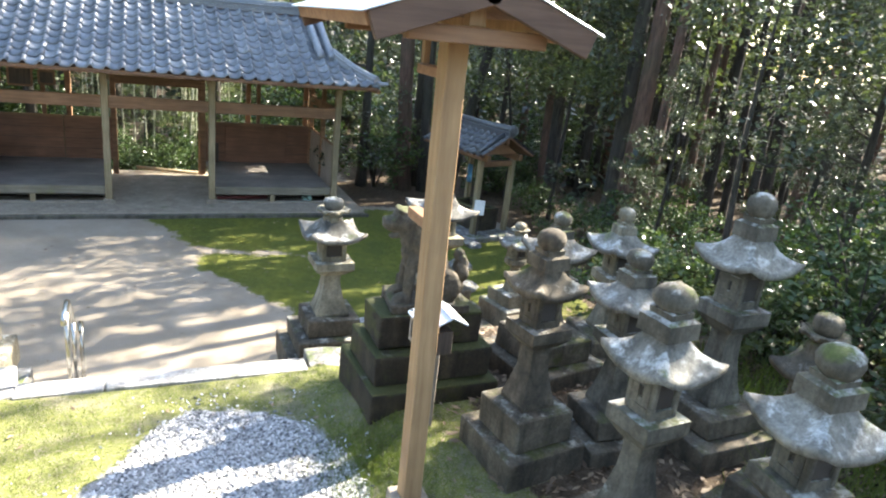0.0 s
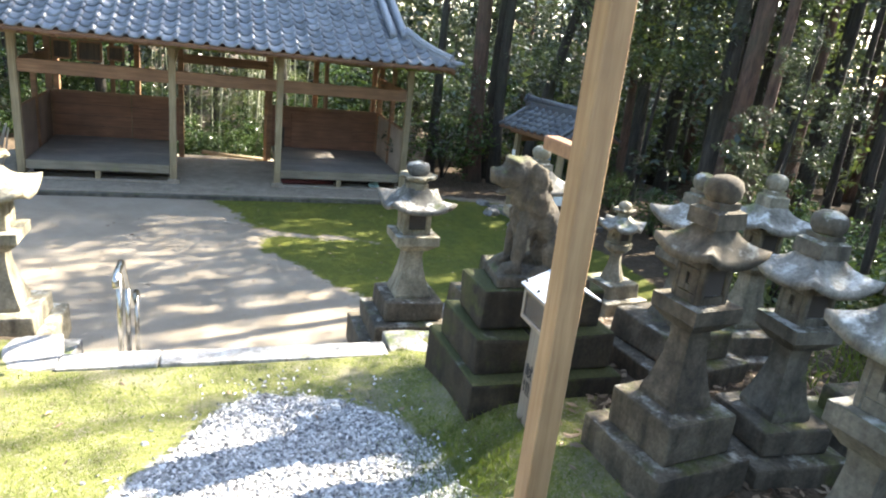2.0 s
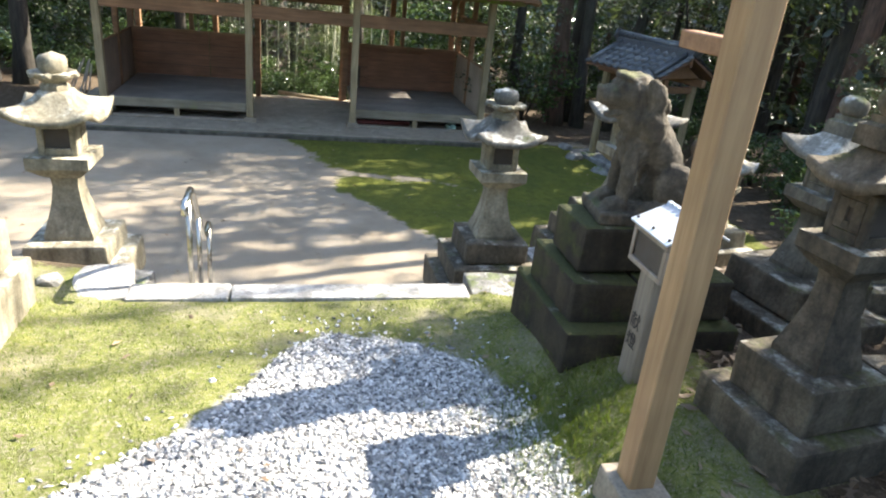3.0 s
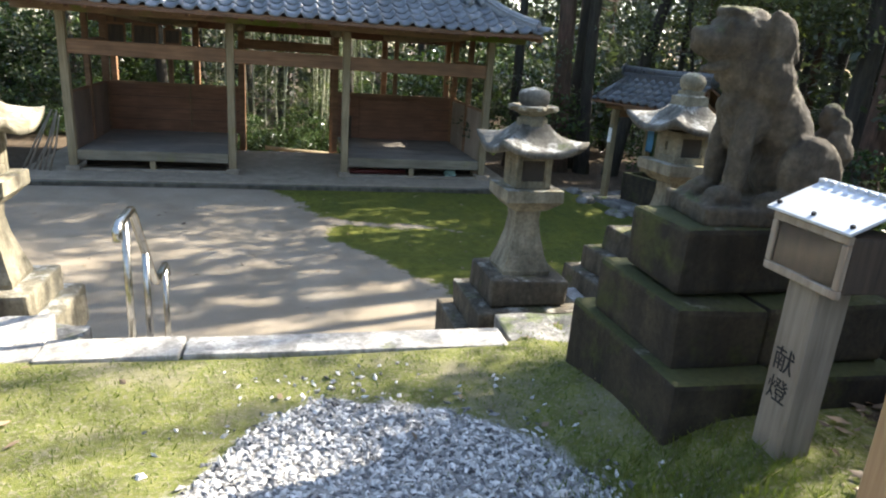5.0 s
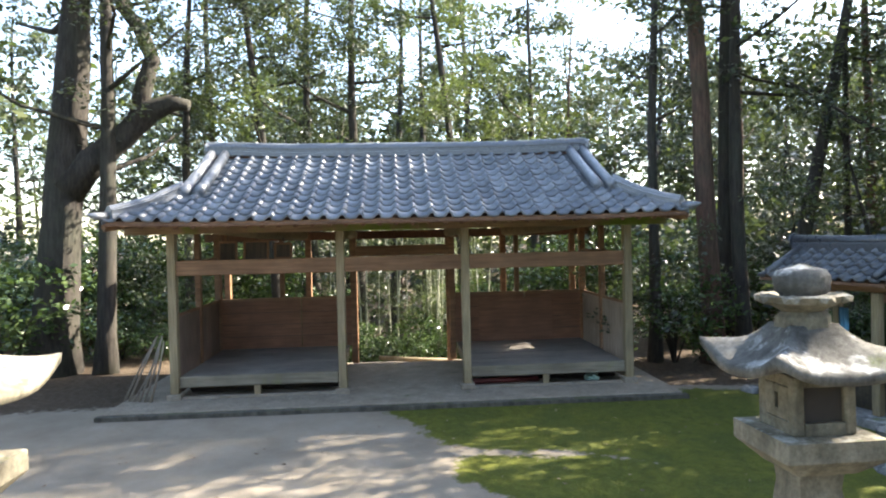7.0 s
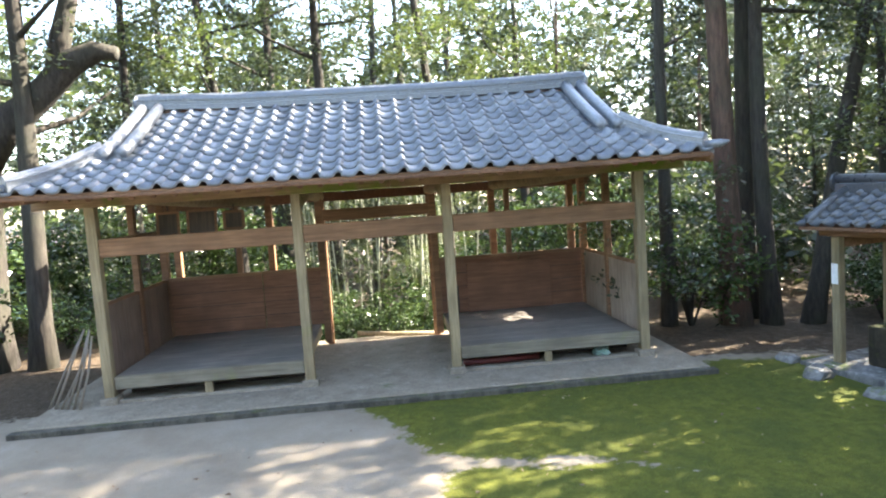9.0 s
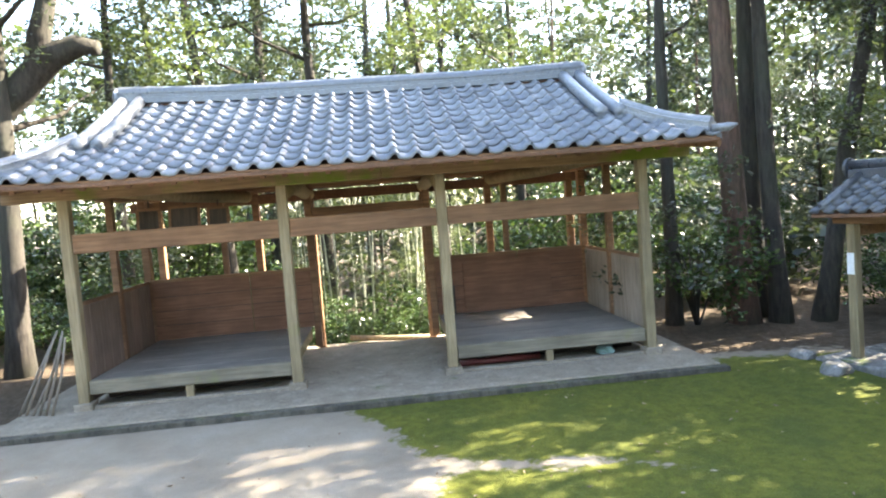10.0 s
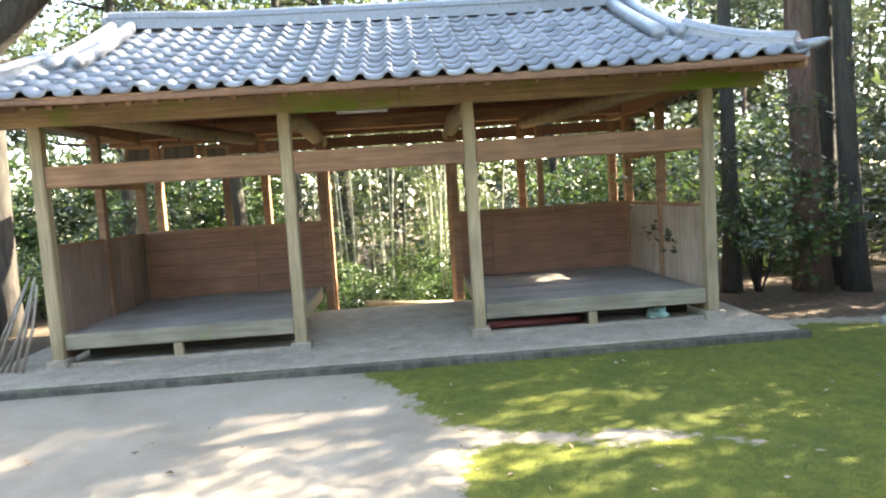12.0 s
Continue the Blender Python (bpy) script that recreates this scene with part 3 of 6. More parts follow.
# a leaning board and a tool rack in the bay with the pale side boards
pv("door_leaf", boxed(2.25, 3.75, BACK - 0.13, BACK - 0.10, -1.90, -1.05, 0.006), PANEL_WOOD, "spare board panel leaning on the back wall")
pv("prop_stick", boxed(2.02, 2.09, BACK - 0.16, BACK - 0.11, -1.90, -1.42, 0.005), DARK_WOOD)

# ---- roof surface
def flare(x):
    return 0.03 * smooth01(2.6, HALF, abs(x - XC)) ** 1.5


def slope_z(y):
    s = (y - EAVE_Y) / (RIDGE_Y - EAVE_Y)
    return EAVE_Z + (TOP_Z - EAVE_Z) * (0.86 * s + 0.14 * s * s)


HIP_Y = 14.85                   # where the corner ridges meet the gable ridges


def half_at(y):
    """Half width of the front roof face at y."""
    return GX + (HALF - GX) * max(0.0, (HIP_Y - y) / (HIP_Y - EAVE_Y))


roof = pv("roof", boxed(XC - GX + 0.1, XC + GX - 0.1, RIDGE_Y - 0.07, RIDGE_Y + 0.07, TOP_Z - 0.2, TOP_Z - 0.02, 0.01), RAFTER_WOOD, "grey smoked-tile roof with heavy ridges")
REAR_CUT = 2 * RIDGE_Y - 18.35
ry = np.linspace(EAVE_Y + 0.02, RIDGE_Y, 9)


def sheet(name, rows, material, lift=0.0, thick=0.03, parent=None, label=""):
    """A thin solid under or on the roof, from rows of points."""
    vs, fs = [], []
    n = len(rows[0])
    for r in rows:
        for p in r:
            vs.append(INV @ Vector((p[0], p[1], p[2] + lift)))
    k = len(vs)
    for r in rows:
        for p in r:
            vs.append(INV @ Vector((p[0], p[1], p[2] + lift - thick)))
    for j in range(len(rows) - 1):
        for i in range(n - 1):
            a, b, c, d = j * n + i, j * n + i + 1, (j + 1) * n + i + 1, (j + 1) * n + i
            fs.append((a, b, c, d))
            fs.append((d + k, c + k, b + k, a + k))
    m = len(rows) - 1
    for i in range(n - 1):
        fs.append((i + 1, i, i + k, i + 1 + k))
        fs.append((m * n + i, m * n + i + 1, m * n + i + 1 + k, m * n + i + k))
    for j in range(m):
        fs.append((j * n, (j + 1) * n, (j + 1) * n + k, j * n + k))
        fs.append(((j + 1) * n + n - 1, j * n + n - 1, j * n + n - 1 + k, (j + 1) * n + n - 1 + k))
    return part(name, raw(name, vs, fs, material), None, parent or roof, label)


def front_rows(mirror=False):
    rows = []
    for y in (np.linspace(REAR_CUT, RIDGE_Y, 7) if mirror else ry):
        hw = half_at(y)
        row = []
        for u in np.linspace(-1, 1, 25):
            x = XC + hw * u
            z = slope_z(y) + flare(x) * smooth01(HIP_Y + 0.3, EAVE_Y, y)
            row.append((x, RIDGE_Y * 2 - y if mirror else y, z))
        rows.append(row)
    return rows


sheet("roof_boarding", front_rows(), RAFTER_WOOD, -0.05, 0.03)
sheet("roof_boarding", [list(reversed(r)) for r in front_rows(True)], RAFTER_WOOD, -0.05, 0.03)
# side skirts
for sgn in (-1, 1):
    rows = []
    for u in np.linspace(0, 1, 5):
        x = XC + sgn * (HALF + (GX - 0.08 - HALF) * u)
        row = []
        for v in np.linspace(-1, 1, 17):
            hy = (RIDGE_Y - EAVE_Y) + (RIDGE_Y - HIP_Y - (RIDGE_Y - EAVE_Y)) * u
            y = RIDGE_Y + (hy * v if v < 0 else (18.35 - RIDGE_Y) * v)
            z = EAVE_Z + (slope_z(HIP_Y) - EAVE_Z) * u + flare(XC + HALF) * (1 - u) * smooth01(0.55, 1.0, abs(v))
            row.append((x, y, z))
        rows.append(row if sgn > 0 else list(reversed(row)))
    sheet("side_skirt", rows, TILE, 0.0, 0.05, label="tiled side skirt of the roof")
    bm = bmesh.new()
    gx = XC + sgn * (GX - 0.18)
    tri = [(RIDGE_Y - 1.7, slope_z(HIP_Y) - 0.05), (RIDGE_Y + 1.7, slope_z(HIP_Y) - 0.05), (RIDGE_Y, TOP_Z - 0.06)]
    a = [bm.verts.new((gx - 0.02, y, z)) for y, z in tri]
    b = [bm.verts.new((gx + 0.02, y, z)) for y, z in tri]
    bm.faces.new(a), bm.faces.new(list(reversed(b)))
    for i in range(3):
        bm.faces.new((a[i], b[i], b[(i + 1) % 3], a[(i + 1) % 3]))
    bmesh.ops.recalc_face_normals(bm, faces=bm.faces)
    pv("gable_board", bm, BEAM_WOOD, parent=roof)
# rafters under the front eave
for i in range(34):
    x = XC - 4.05 + 8.1 * i / 33
    bm = bmesh.new()
    y0, y1 = EAVE_Y + 0.08, (RIDGE_Y - 0.1 if abs(x - XC) < GX - 0.2 else HIP_Y - 0.1)
    fl = flare(x) * 0.8
    tilt = math.atan2(slope_z(y1) - slope_z(y0), y1 - y0)
    L = (y1 - y0) / math.cos(tilt)
    box(bm, -0.03, 0.03, 0, L, -0.07, 0.0, 0.005, pose(x, y0, slope_z(y0) - 0.082 + fl, math.degrees(tilt)))
    pv("rafter", bm, RAFTER_WOOD)
# eave fascia under the tiles
for k in range(12):
    xa = XC - HALF + 0.05 + (2 * HALF - 0.1) * k / 12
    xb = XC - HALF + 0.05 + (2 * HALF - 0.1) * (k + 1) / 12
    za, zb = EAVE_Z + flare(xa), EAVE_Z + flare(xb)
    bm = bmesh.new()
    box(bm, xa, xb, EAVE_Y + 0.035, EAVE_Y + 0.075, 0, 0.075, 0)
    for v in bm.verts:
        v.co.z += -0.085 + (za if abs(v.co.x - xa) < 1e-4 else zb)
    pv("fascia", bm, BEAM_WOOD)

# ---- tiles
TW, TL = 0.262, 0.262


def tile_mesh(name="tile", w=TW, l=TL + 0.035, lip=0.03, mat=TILE):
    vs, fs = [], []
    prof = [(-0.50, 0.004), (-0.38, -0.012), (-0.20, -0.022), (0.0, -0.020), (0.16, -0.004), (0.23, 0.022), (0.32, 0.044), (0.42, 0.044), (0.51, 0.020), (0.56, 0.0)]
    prof = [(w * x, z) for x, z in prof]
    n = len(prof)
    for y, lift in ((0.0, 0.034), (l, 0.0)):
        for x, z in prof:
            vs.append((x, y, z + lift))
    for x, z in prof:
        vs.append((x, 0.008, z + 0.034 - lip))
    for i in range(n - 1):
        fs.append((i, i + 1, n + i + 1, n + i))
        fs.append((2 * n + i, 2 * n + i + 1, i + 1, i))
    return raw(name, vs, fs, mat, True)


TILE_MESH = tile_mesh(lip=0.036)
OLD_TILE_MESH = tile_mesh(lip=0.036, mat=TILE_OLD)
rows_n = 11
count = 0
rest_v, rest_f = [], []
step_y = (RIDGE_Y - 0.06 - EAVE_Y) / rows_n
for j in range(rows_n):
    y = EAVE_Y + step_y * j
    y2 = y + step_y
    hw = half_at(y + step_y * 0.5) + 0.06
    ncol = int(2 * HALF / TW) + 1
    for i in range(ncol):
        x = XC - HALF + TW * (i + 0.5) + 0.02
        if abs(x - XC) > hw:
            continue
        f0, f1 = flare(x) * smooth01(HIP_Y + 0.3, EAVE_Y, y), flare(x) * smooth01(HIP_Y + 0.3, EAVE_Y, y2)
        z, z2 = slope_z(y) + f0, slope_z(y2) + f1
        tilt = math.degrees(math.atan2(z2 - z, y2 - y))
        roll = -math.degrees(math.atan2(flare(x + 0.1) - flare(x - 0.1), 0.2)) * smooth01(HIP_Y, EAVE_Y, y)
        m = INV @ pose(x + random.uniform(-0.004, 0.004), y, z + random.uniform(-0.004, 0.004), tilt + random.uniform(-0.6, 0.6), roll + random.uniform(-0.9, 0.9), random.uniform(-0.9, 0.9))
        m = m @ Matrix.Diagonal((1, step_y / math.cos(radians(tilt)) / TL, 1, 1))
        if count < 300:
            t = part("tile", TILE_MESH, None, roof)
            t.matrix_local = m
            count += 1
        else:
            k = len(rest_v)
            rest_v += [m @ v.co for v in TILE_MESH.vertices]
            rest_f += [tuple(q + k for q in p.vertices) for p in TILE_MESH.polygons]
tagged(part("upper_tiles", raw("upper_tiles", rest_v, rest_f, TILE, True), None, roof, "upper courses of grey roof tiles"), kind="stuff")
# side and rear tiles, never seen close: courses of rounded rolls
for sgn in (-1, 1):
    for i in range(20):
        v = -0.95 + 1.9 * i / 19
        y0 = RIDGE_Y + ((RIDGE_Y - EAVE_Y) if v < 0 else (18.35 - RIDGE_Y)) * v
        inner = min(1.0, (RIDGE_Y - EAVE_Y) * (1 - abs(v)) / (HIP_Y - EAVE_Y) + 0.0)
        bm = bmesh.new()
        a = (XC + sgn * HALF, y0, EAVE_Z + 0.02 + flare(XC + HALF) * smooth01(0.55, 1.0, abs(v)))
        b = (XC + sgn * (HALF + (GX - HALF) * inner), y0, EAVE_Z + 0.02 + (slope_z(HIP_Y) - EAVE_Z) * inner)
        tube(bm, [a, b], [0.055, 0.05], 8)
        pv("roll_tile", bm, TILE, parent=roof, smooth=True)
bm = bmesh.new()
for i in range(27):
    x = XC - GX + 2 * GX * i / 26
    tube(bm, [(x, 18.37, slope_z(REAR_CUT) + 0.03), (x, RIDGE_Y + 1.2, slope_z(RIDGE_Y - 1.2) + 0.03), (x, RIDGE_Y + 0.1, TOP_Z)], [0.06] * 3, 8)
pv("rear_tiles", bm, TILE, "rear courses of grey roof tiles", roof, True)


def ridge_prism(path, w, h, cap_r, name, parent):
    """A stacked ridge: two flat courses and a round cap, along a path."""
    bm = bmesh.new()
    prof = [(-w, 0), (-w, h * 0.28), (-w * 0.86, h * 0.30), (-w * 0.86, h * 0.5), (-w * 0.95, h * 0.52), (-w * 0.95, h * 0.62), (-cap_r, h * 0.64)]
    for k in range(1, 6):
        a = math.pi * (1 - k / 6)
        prof.append((cap_r * math.cos(a), h * 0.66 + cap_r * math.sin(a)))
    prof += [(-x, z) for x, z in reversed(prof[:7])]
    loops = []
    for i, p in enumerate(path):
        p = Vector(p)
        d = Vector(path[min(i + 1, len(path) - 1)]) - Vector(path[max(i - 1, 0)])
        side = d.cross(Vector((0, 0, 1))).normalized()
        loops.append([bm.verts.new(p + side * x + Vector((0, 0, z))) for x, z in prof])
    n = len(prof)
    for a, b in zip(loops, loops[1:]):
        for i in range(n):
            bm.faces.new((a[i], a[(i + 1) % n], b[(i + 1) % n], b[i]))
    bm.faces.new(loops[0]), bm.faces.new(list(reversed(loops[-1])))
    bmesh.ops.recalc_face_normals(bm, faces=bm.faces)
    return pv(name, bm, TILE, parent=parent)


def up_end(x):
    return 0.05 * smooth01(1.8, GX, abs(x - XC))


ridge_prism([(x, RIDGE_Y, TOP_Z - 0.05 + up_end(x)) for x in np.linspace(XC - GX - 0.02, XC + GX + 0.02, 15)], 0.15, 0.27, 0.085, "main_ridge", roof)
for sgn in (-1, 1):
    # ornamental end tile
    bm = bmesh.new()
    lathe(bm, [(0.02, -0.05), (0.13, -0.05), (0.15, -0.01), (0.10, 0.03), (0.05, 0.05)], 16, m=pose(XC + sgn * (GX + 0.06), RIDGE_Y, TOP_Z + 0.10, 0, 90 * sgn, 0))
    pv("ridge_end_tile", bm, TILE, "round ornamental ridge-end tile", roof)
    for off in (0.06, 0.30):
        gx = XC + sgn * (GX - off)
        bm = bmesh.new()
        path = [(gx, y, slope_z(y) + 0.075) for y in np.linspace(HIP_Y - 0.12, RIDGE_Y - 0.1, 8)]
        tube(bm, path, [0.085] * 8, 10)
        pv("gable_ridge", bm, TILE, "round gable ridge roll", roof, True)
    cx, cy = XC + sgn * (HALF + 0.02), EAVE_Y - 0.0
    hip = []
    for u in np.linspace(0, 1, 7):
        hip.append((XC + sgn * (GX - 0.0 + (HALF - GX - 0.06) * u), HIP_Y + (EAVE_Y + 0.1 - HIP_Y) * u, slope_z(HIP_Y) + (EAVE_Z + flare(cx) - slope_z(HIP_Y)) * u - 0.05 * math.sin(math.pi * u) + 0.03))
    ridge_prism(hip, 0.10, 0.20, 0.06, "hip_ridge", roof)
    bm = bmesh.new()
    tube(bm, [(hip[-1][0], hip[-1][1], hip[-1][2] + 0.04), (cx + sgn * 0.05, cy - 0.05, hip[-1][2] + 0.04), (cx + sgn * 0.12, cy - 0.11, hip[-1][2] + 0.06)], [0.055, 0.05, 0.012], 8)
    pv("corner_tile", bm, TILE, "upturned corner tile", roof, True)
    # corner rafter
    bm = bmesh.new()
    tube(bm, [(XC + sgn * (HALF - 0.95), HIP_Y + 0.2, EAVE_Z + 0.12), (cx - sgn * 0.02, cy + 0.06, EAVE_Z + flare(cx) - 0.10)], [0.06, 0.055], 4)
    pv("corner_rafter", bm, BEAM_WOOD)

# things in the pavilion
lamp = thing("ceiling_lamp", "white fluorescent ceiling lamp under the pavilion roof", "lamp", pose(0.55, 15.3, 0.45))
part("body", boxed(-0.33, 0.33, -0.06, 0.06, -0.03, 0.05, 0.008), WHITE, lamp)
bm = bmesh.new()
tube(bm, [(-0.30, 0, -0.055), (0.30, 0, -0.055)], [0.018, 0.018], 10)
part("tube", bm, WHITE, lamp, "unlit fluorescent tube", True)
part("bracket", boxed(-0.28, -0.22, -0.02, 0.02, 0.05, 0.30, 0.003), RAFTER_WOOD, lamp)
part("bracket", boxed(0.22, 0.28, -0.02, 0.02, 0.05, 0.30, 0.003), RAFTER_WOOD, lamp)


def frame_picture(x, w, h, tilt, label):
    t = thing("votive_tablet", label, "plaque", pose(x, 16.0, 0.02, -8, 0, tilt), "votive tablets")
    part("board", boxed(-w / 2, w / 2, -0.012, 0.012, -h / 2, h / 2, 0.004), DARK_WOOD, t)
    for a, b, c, d in ((-w / 2, w / 2, h / 2 - 0.02, h / 2 + 0.02), (-w / 2, w / 2, -h / 2 - 0.02, -h / 2 + 0.02), (-w / 2 - 0.02, -w / 2 + 0.02, -h / 2, h / 2), (w / 2 - 0.02, w / 2 + 0.02, -h / 2, h / 2)):
        part("frame", boxed(a, b, -0.025, -0.013, c, d, 0.003), BEAM_WOOD, t)
    part("hanger", boxed(-0.01, 0.01, 0.0, 0.01, h / 2, h / 2 + 0.38, 0.002), DARK_WOOD, t)


frame_picture(-2.35, 0.30, 0.34, 6, "small dark framed votive tablet hung under the roof")
frame_picture(-1.85, 0.42, 0.36, -3, "dark framed votive tablet hung under the roof")
frame_picture(-1.38, 0.28, 0.26, 4, "small dark framed votive tablet hung under the roof")
# odds and ends pushed under the dais
pipe = thing("red_pipe", "dark red pipe lying under the dais", "pipe", pose(2.2, 14.85, BASE))
bm = bmesh.new()
tube(bm, [(-0.35, 0, 0.05), (0.75, 0.03, 0.05)], [0.045, 0.045], 10)
part("tube", bm, plain("dark_red_paint", (0.16, 0.035, 0.03), 0.5), pipe, smooth=True)
bundle = thing("plastic_bag", "crumpled pale green plastic bag under the dais", "bag", pose(3.85, 14.80, BASE))
bm = bmesh.new()
bmesh.ops.create_icosphere(bm, subdivisions=3, radius=0.12)
for v in bm.verts:
    v.co *= 1 + 0.5 * noise.noise(v.co * 14)
    v.co.z = max(0.0, v.co.z * 0.6 + 0.06)
part("film", bm, plain("pale_green_plastic", (0.30, 0.46, 0.40), 0.4), bundle)
# poles leaning against the end post
for k in range(6):
    p = thing("bamboo_pole", "grey-brown pole leaning against the pavilion's end post", "pole", pose(-3.10 - 0.07 * k, 14.50 + 0.03 * k, BASE), "leaning poles")
    bm = bmesh.new()
    L = random.uniform(0.7, 1.0)
    tube(bm, [(-0.10 - 0.02 * k, -0.05, 0.0), (0.02, 0.03, L * 0.5), (0.09 + 0.035 * k, 0.08, L)], [0.018, 0.016, 0.013], 7)
    part("pole", bm, GREY_WOOD, p, smooth=True)


# ---------------------------------------------------------------- water pavilion
def small_hut():
    hx, hy, g = 7.19, 13.03, height(7.2, 13.0)
    at = pose(hx, hy, g, 0, 0, -75)
    hut = thing("water_pavilion", "small wooden water pavilion with grey tiled gable roof", "pavilion", at @ pose(0, 0, 0))
    part("base_slab", boxed(-1.0, 1.0, -0.78, 0.78, -0.1, 0.10, 0.03, wear=0.02), ROCK, hut, "rough stone base")
    for sx in (-1, 1):
        for sy in (-1, 1):
            part("post", boxed(sx * 0.68 - 0.055, sx * 0.68 + 0.055, sy * 0.46 - 0.055, sy * 0.46 + 0.055, 0.10, 1.72, 0.01), POST_WOOD, hut)
    for sy in (-1, 1):
        part("beam", boxed(-0.92, 0.92, sy * 0.46 - 0.05, sy * 0.46 + 0.05, 1.725, 1.86, 0.01), BEAM_WOOD, hut)
    for sx in (-1, 1):
        part("beam", boxed(sx * 0.68 - 0.045, sx * 0.68 + 0.045, -0.405, 0.405, 1.58, 1.70, 0.01), BEAM_WOOD, hut)
    rf = part("roof", boxed(-0.95, 0.95, -0.04, 0.04, 2.08, 2.19, 0.01), RAFTER_WOOD, hut, "grey tiled gable roof")
    for sy in (-1, 1):
        vs = []
        for s in (0, 1):
            for x in (-1.0, 1.0):
                vs.append((x, sy * (0.75 - 0.75 * s), 1.86 + 0.40 * s))
        vs += [(x, y, z - 0.04) for x, y, z in vs]
        fs = [(0, 1, 3, 2), (4, 6, 7, 5), (0, 4, 5, 1), (2, 3, 7, 6), (0, 2, 6, 4), (1, 5, 7, 3)]
        part("roof_boarding", raw("roof_boarding", vs, fs, RAFTER_WOOD), None, rf)
        for i in range(10):
            for j in range(5):
                t = part("tile", OLD_TILE_MESH, None, rf)
                x = -0.92 + 0.204 * i
                y = 0.77 - 0.150 * j
                z = 1.89 + 0.40 * (0.75 - y) / 0.75
                t.matrix_local = pose(x, sy * y, z, 28.1 + random.uniform(-1, 1), random.uniform(-1.2, 1.2), 0 if sy < 0 else 180) @ Matrix.Diagonal((0.78, 0.68, 0.8, 1))
    bm = bmesh.new()
    tube(bm, [(-1.05, 0, 2.43), (0, 0, 2.40), (1.05, 0, 2.43)], [0.07] * 3, 10)
    part("ridge_cap", bm, TILE_OLD, rf, smooth=True)
    part("ridge_course", boxed(-1.02, 1.02, -0.09, 0.09, 2.25, 2.375, 0.015), TILE_OLD, rf)
    for sx in (-1, 1):
        bm = bmesh.new()
        tube(bm, [(sx * 0.86, -0.74, 1.945), (sx * 0.86, -0.08, 2.30)], [0.05, 0.05], 8)
        part("verge_roll", bm, TILE_OLD, rf, smooth=True)
        bm = bmesh.new()
        lathe(bm, [(0.02, -0.03), (0.12, -0.03), (0.13, 0.0), (0.06, 0.04)], 12, m=pose(sx * 1.06, 0, 2.40, 0, 90 * sx, 0))
        part("end_tile", bm, TILE_OLD, rf)
        bm = bmesh.new()
        tri = [(-0.46, 1.865), (0.46, 1.865), (0, 2.12)]
        a = [bm.verts.new((sx * 0.78 - 0.015, y, z)) for y, z in tri]
        b = [bm.verts.new((sx * 0.78 + 0.015, y, z)) for y, z in tri]
        bm.faces.new(a), bm.faces.new(list(reversed(b)))
        for i in range(3):
            bm.faces.new((a[i], b[i], b[(i + 1) % 3], a[(i + 1) % 3]))
        bmesh.ops.recalc_face_normals(bm, faces=bm.faces)
        part("gable_board", bm, BEAM_WOOD, hut)
    basin = thing("stone_basin", "dark stone water basin under the small pavilion", "basin", at @ pose(0.1, 0, 0.10))
    bm = bmesh.new()
    for a in ((-0.5, 0.5, -0.32, -0.22), (-0.5, 0.5, 0.22, 0.32), (-0.5, -0.40, -0.218, 0.218), (0.40, 0.5, -0.218, 0.218)):
        box(bm, *a, 0.0, 0.50, 0.015)
    box(bm, -0.40, 0.40, -0.218, 0.218, 0.0, 0.35, 0.0)
    part("trough", bm, STONE_PEDESTAL, basin)
    towel = thing("towel", "faded blue hand towel hung under the water pavilion", "towel", at @ pose(-0.30, 0.12, 1.20))
    part("cloth", worn_sheet(0.16, 0.42), BLUE, towel, smooth=True)
    part("cord", boxed(-0.12, 0.12, -0.004, 0.004, 0.205, 0.215, 0), DARK_WOOD, towel)
    part("cord", boxed(-0.004, 0.004, -0.004, 0.004, 0.21, 0.88, 0), DARK_WOOD, towel)
    note = thing("paper_notice", "white paper notice on a thin stake", "sign", pose(6.95, 12.12, height(6.95, 12.12), 0, 0, -25))
    part("stake", boxed(-0.02, 0.02, 0.0, 0.04, -0.1, 0.85, 0.003), DARK_WOOD, note)
    part("sheet", boxed(-0.11, 0.11, -0.012, -0.004, 0.58, 0.90, 0.002), WHITE, note)
    tag = thing("paper_slip", "small white slip pinned to a post of the water pavilion", "sign", at @ pose(-0.68, -0.523, 1.25))
    part("sheet", boxed(-0.045, 0.045, -0.004, 0.004, -0.13, 0.13, 0.001), WHITE, tag)
    for x, y, s in ((-1.2, -0.75, 0.35), (-0.55, -1.0, 0.45), (0.3, -1.0, 0.4), (1.15, -0.8, 0.4)):
        q = at @ Vector((x, y, 0))
        rock_at(q.x, q.y, s, 0.5)


def worn_sheet(w, h):
    """A hanging cloth with soft folds."""
    bm = bmesh.new()
    nx, nz = 9, 9
    vs = [[bm.verts.new((w * (i / nx - 0.5), 0.018 * math.sin(i * 1.7) * (0.3 + k / nz), h * (0.5 - k / nz))) for i in range(nx + 1)] for k in range(nz + 1)]
    for k in range(nz):
        for i in range(nx):
            bm.faces.new((vs[k][i], vs[k + 1][i], vs[k + 1][i + 1], vs[k][i + 1]))
    bmesh.ops.solidify(bm, geom=bm.faces[:], thickness=0.006)
    return bm


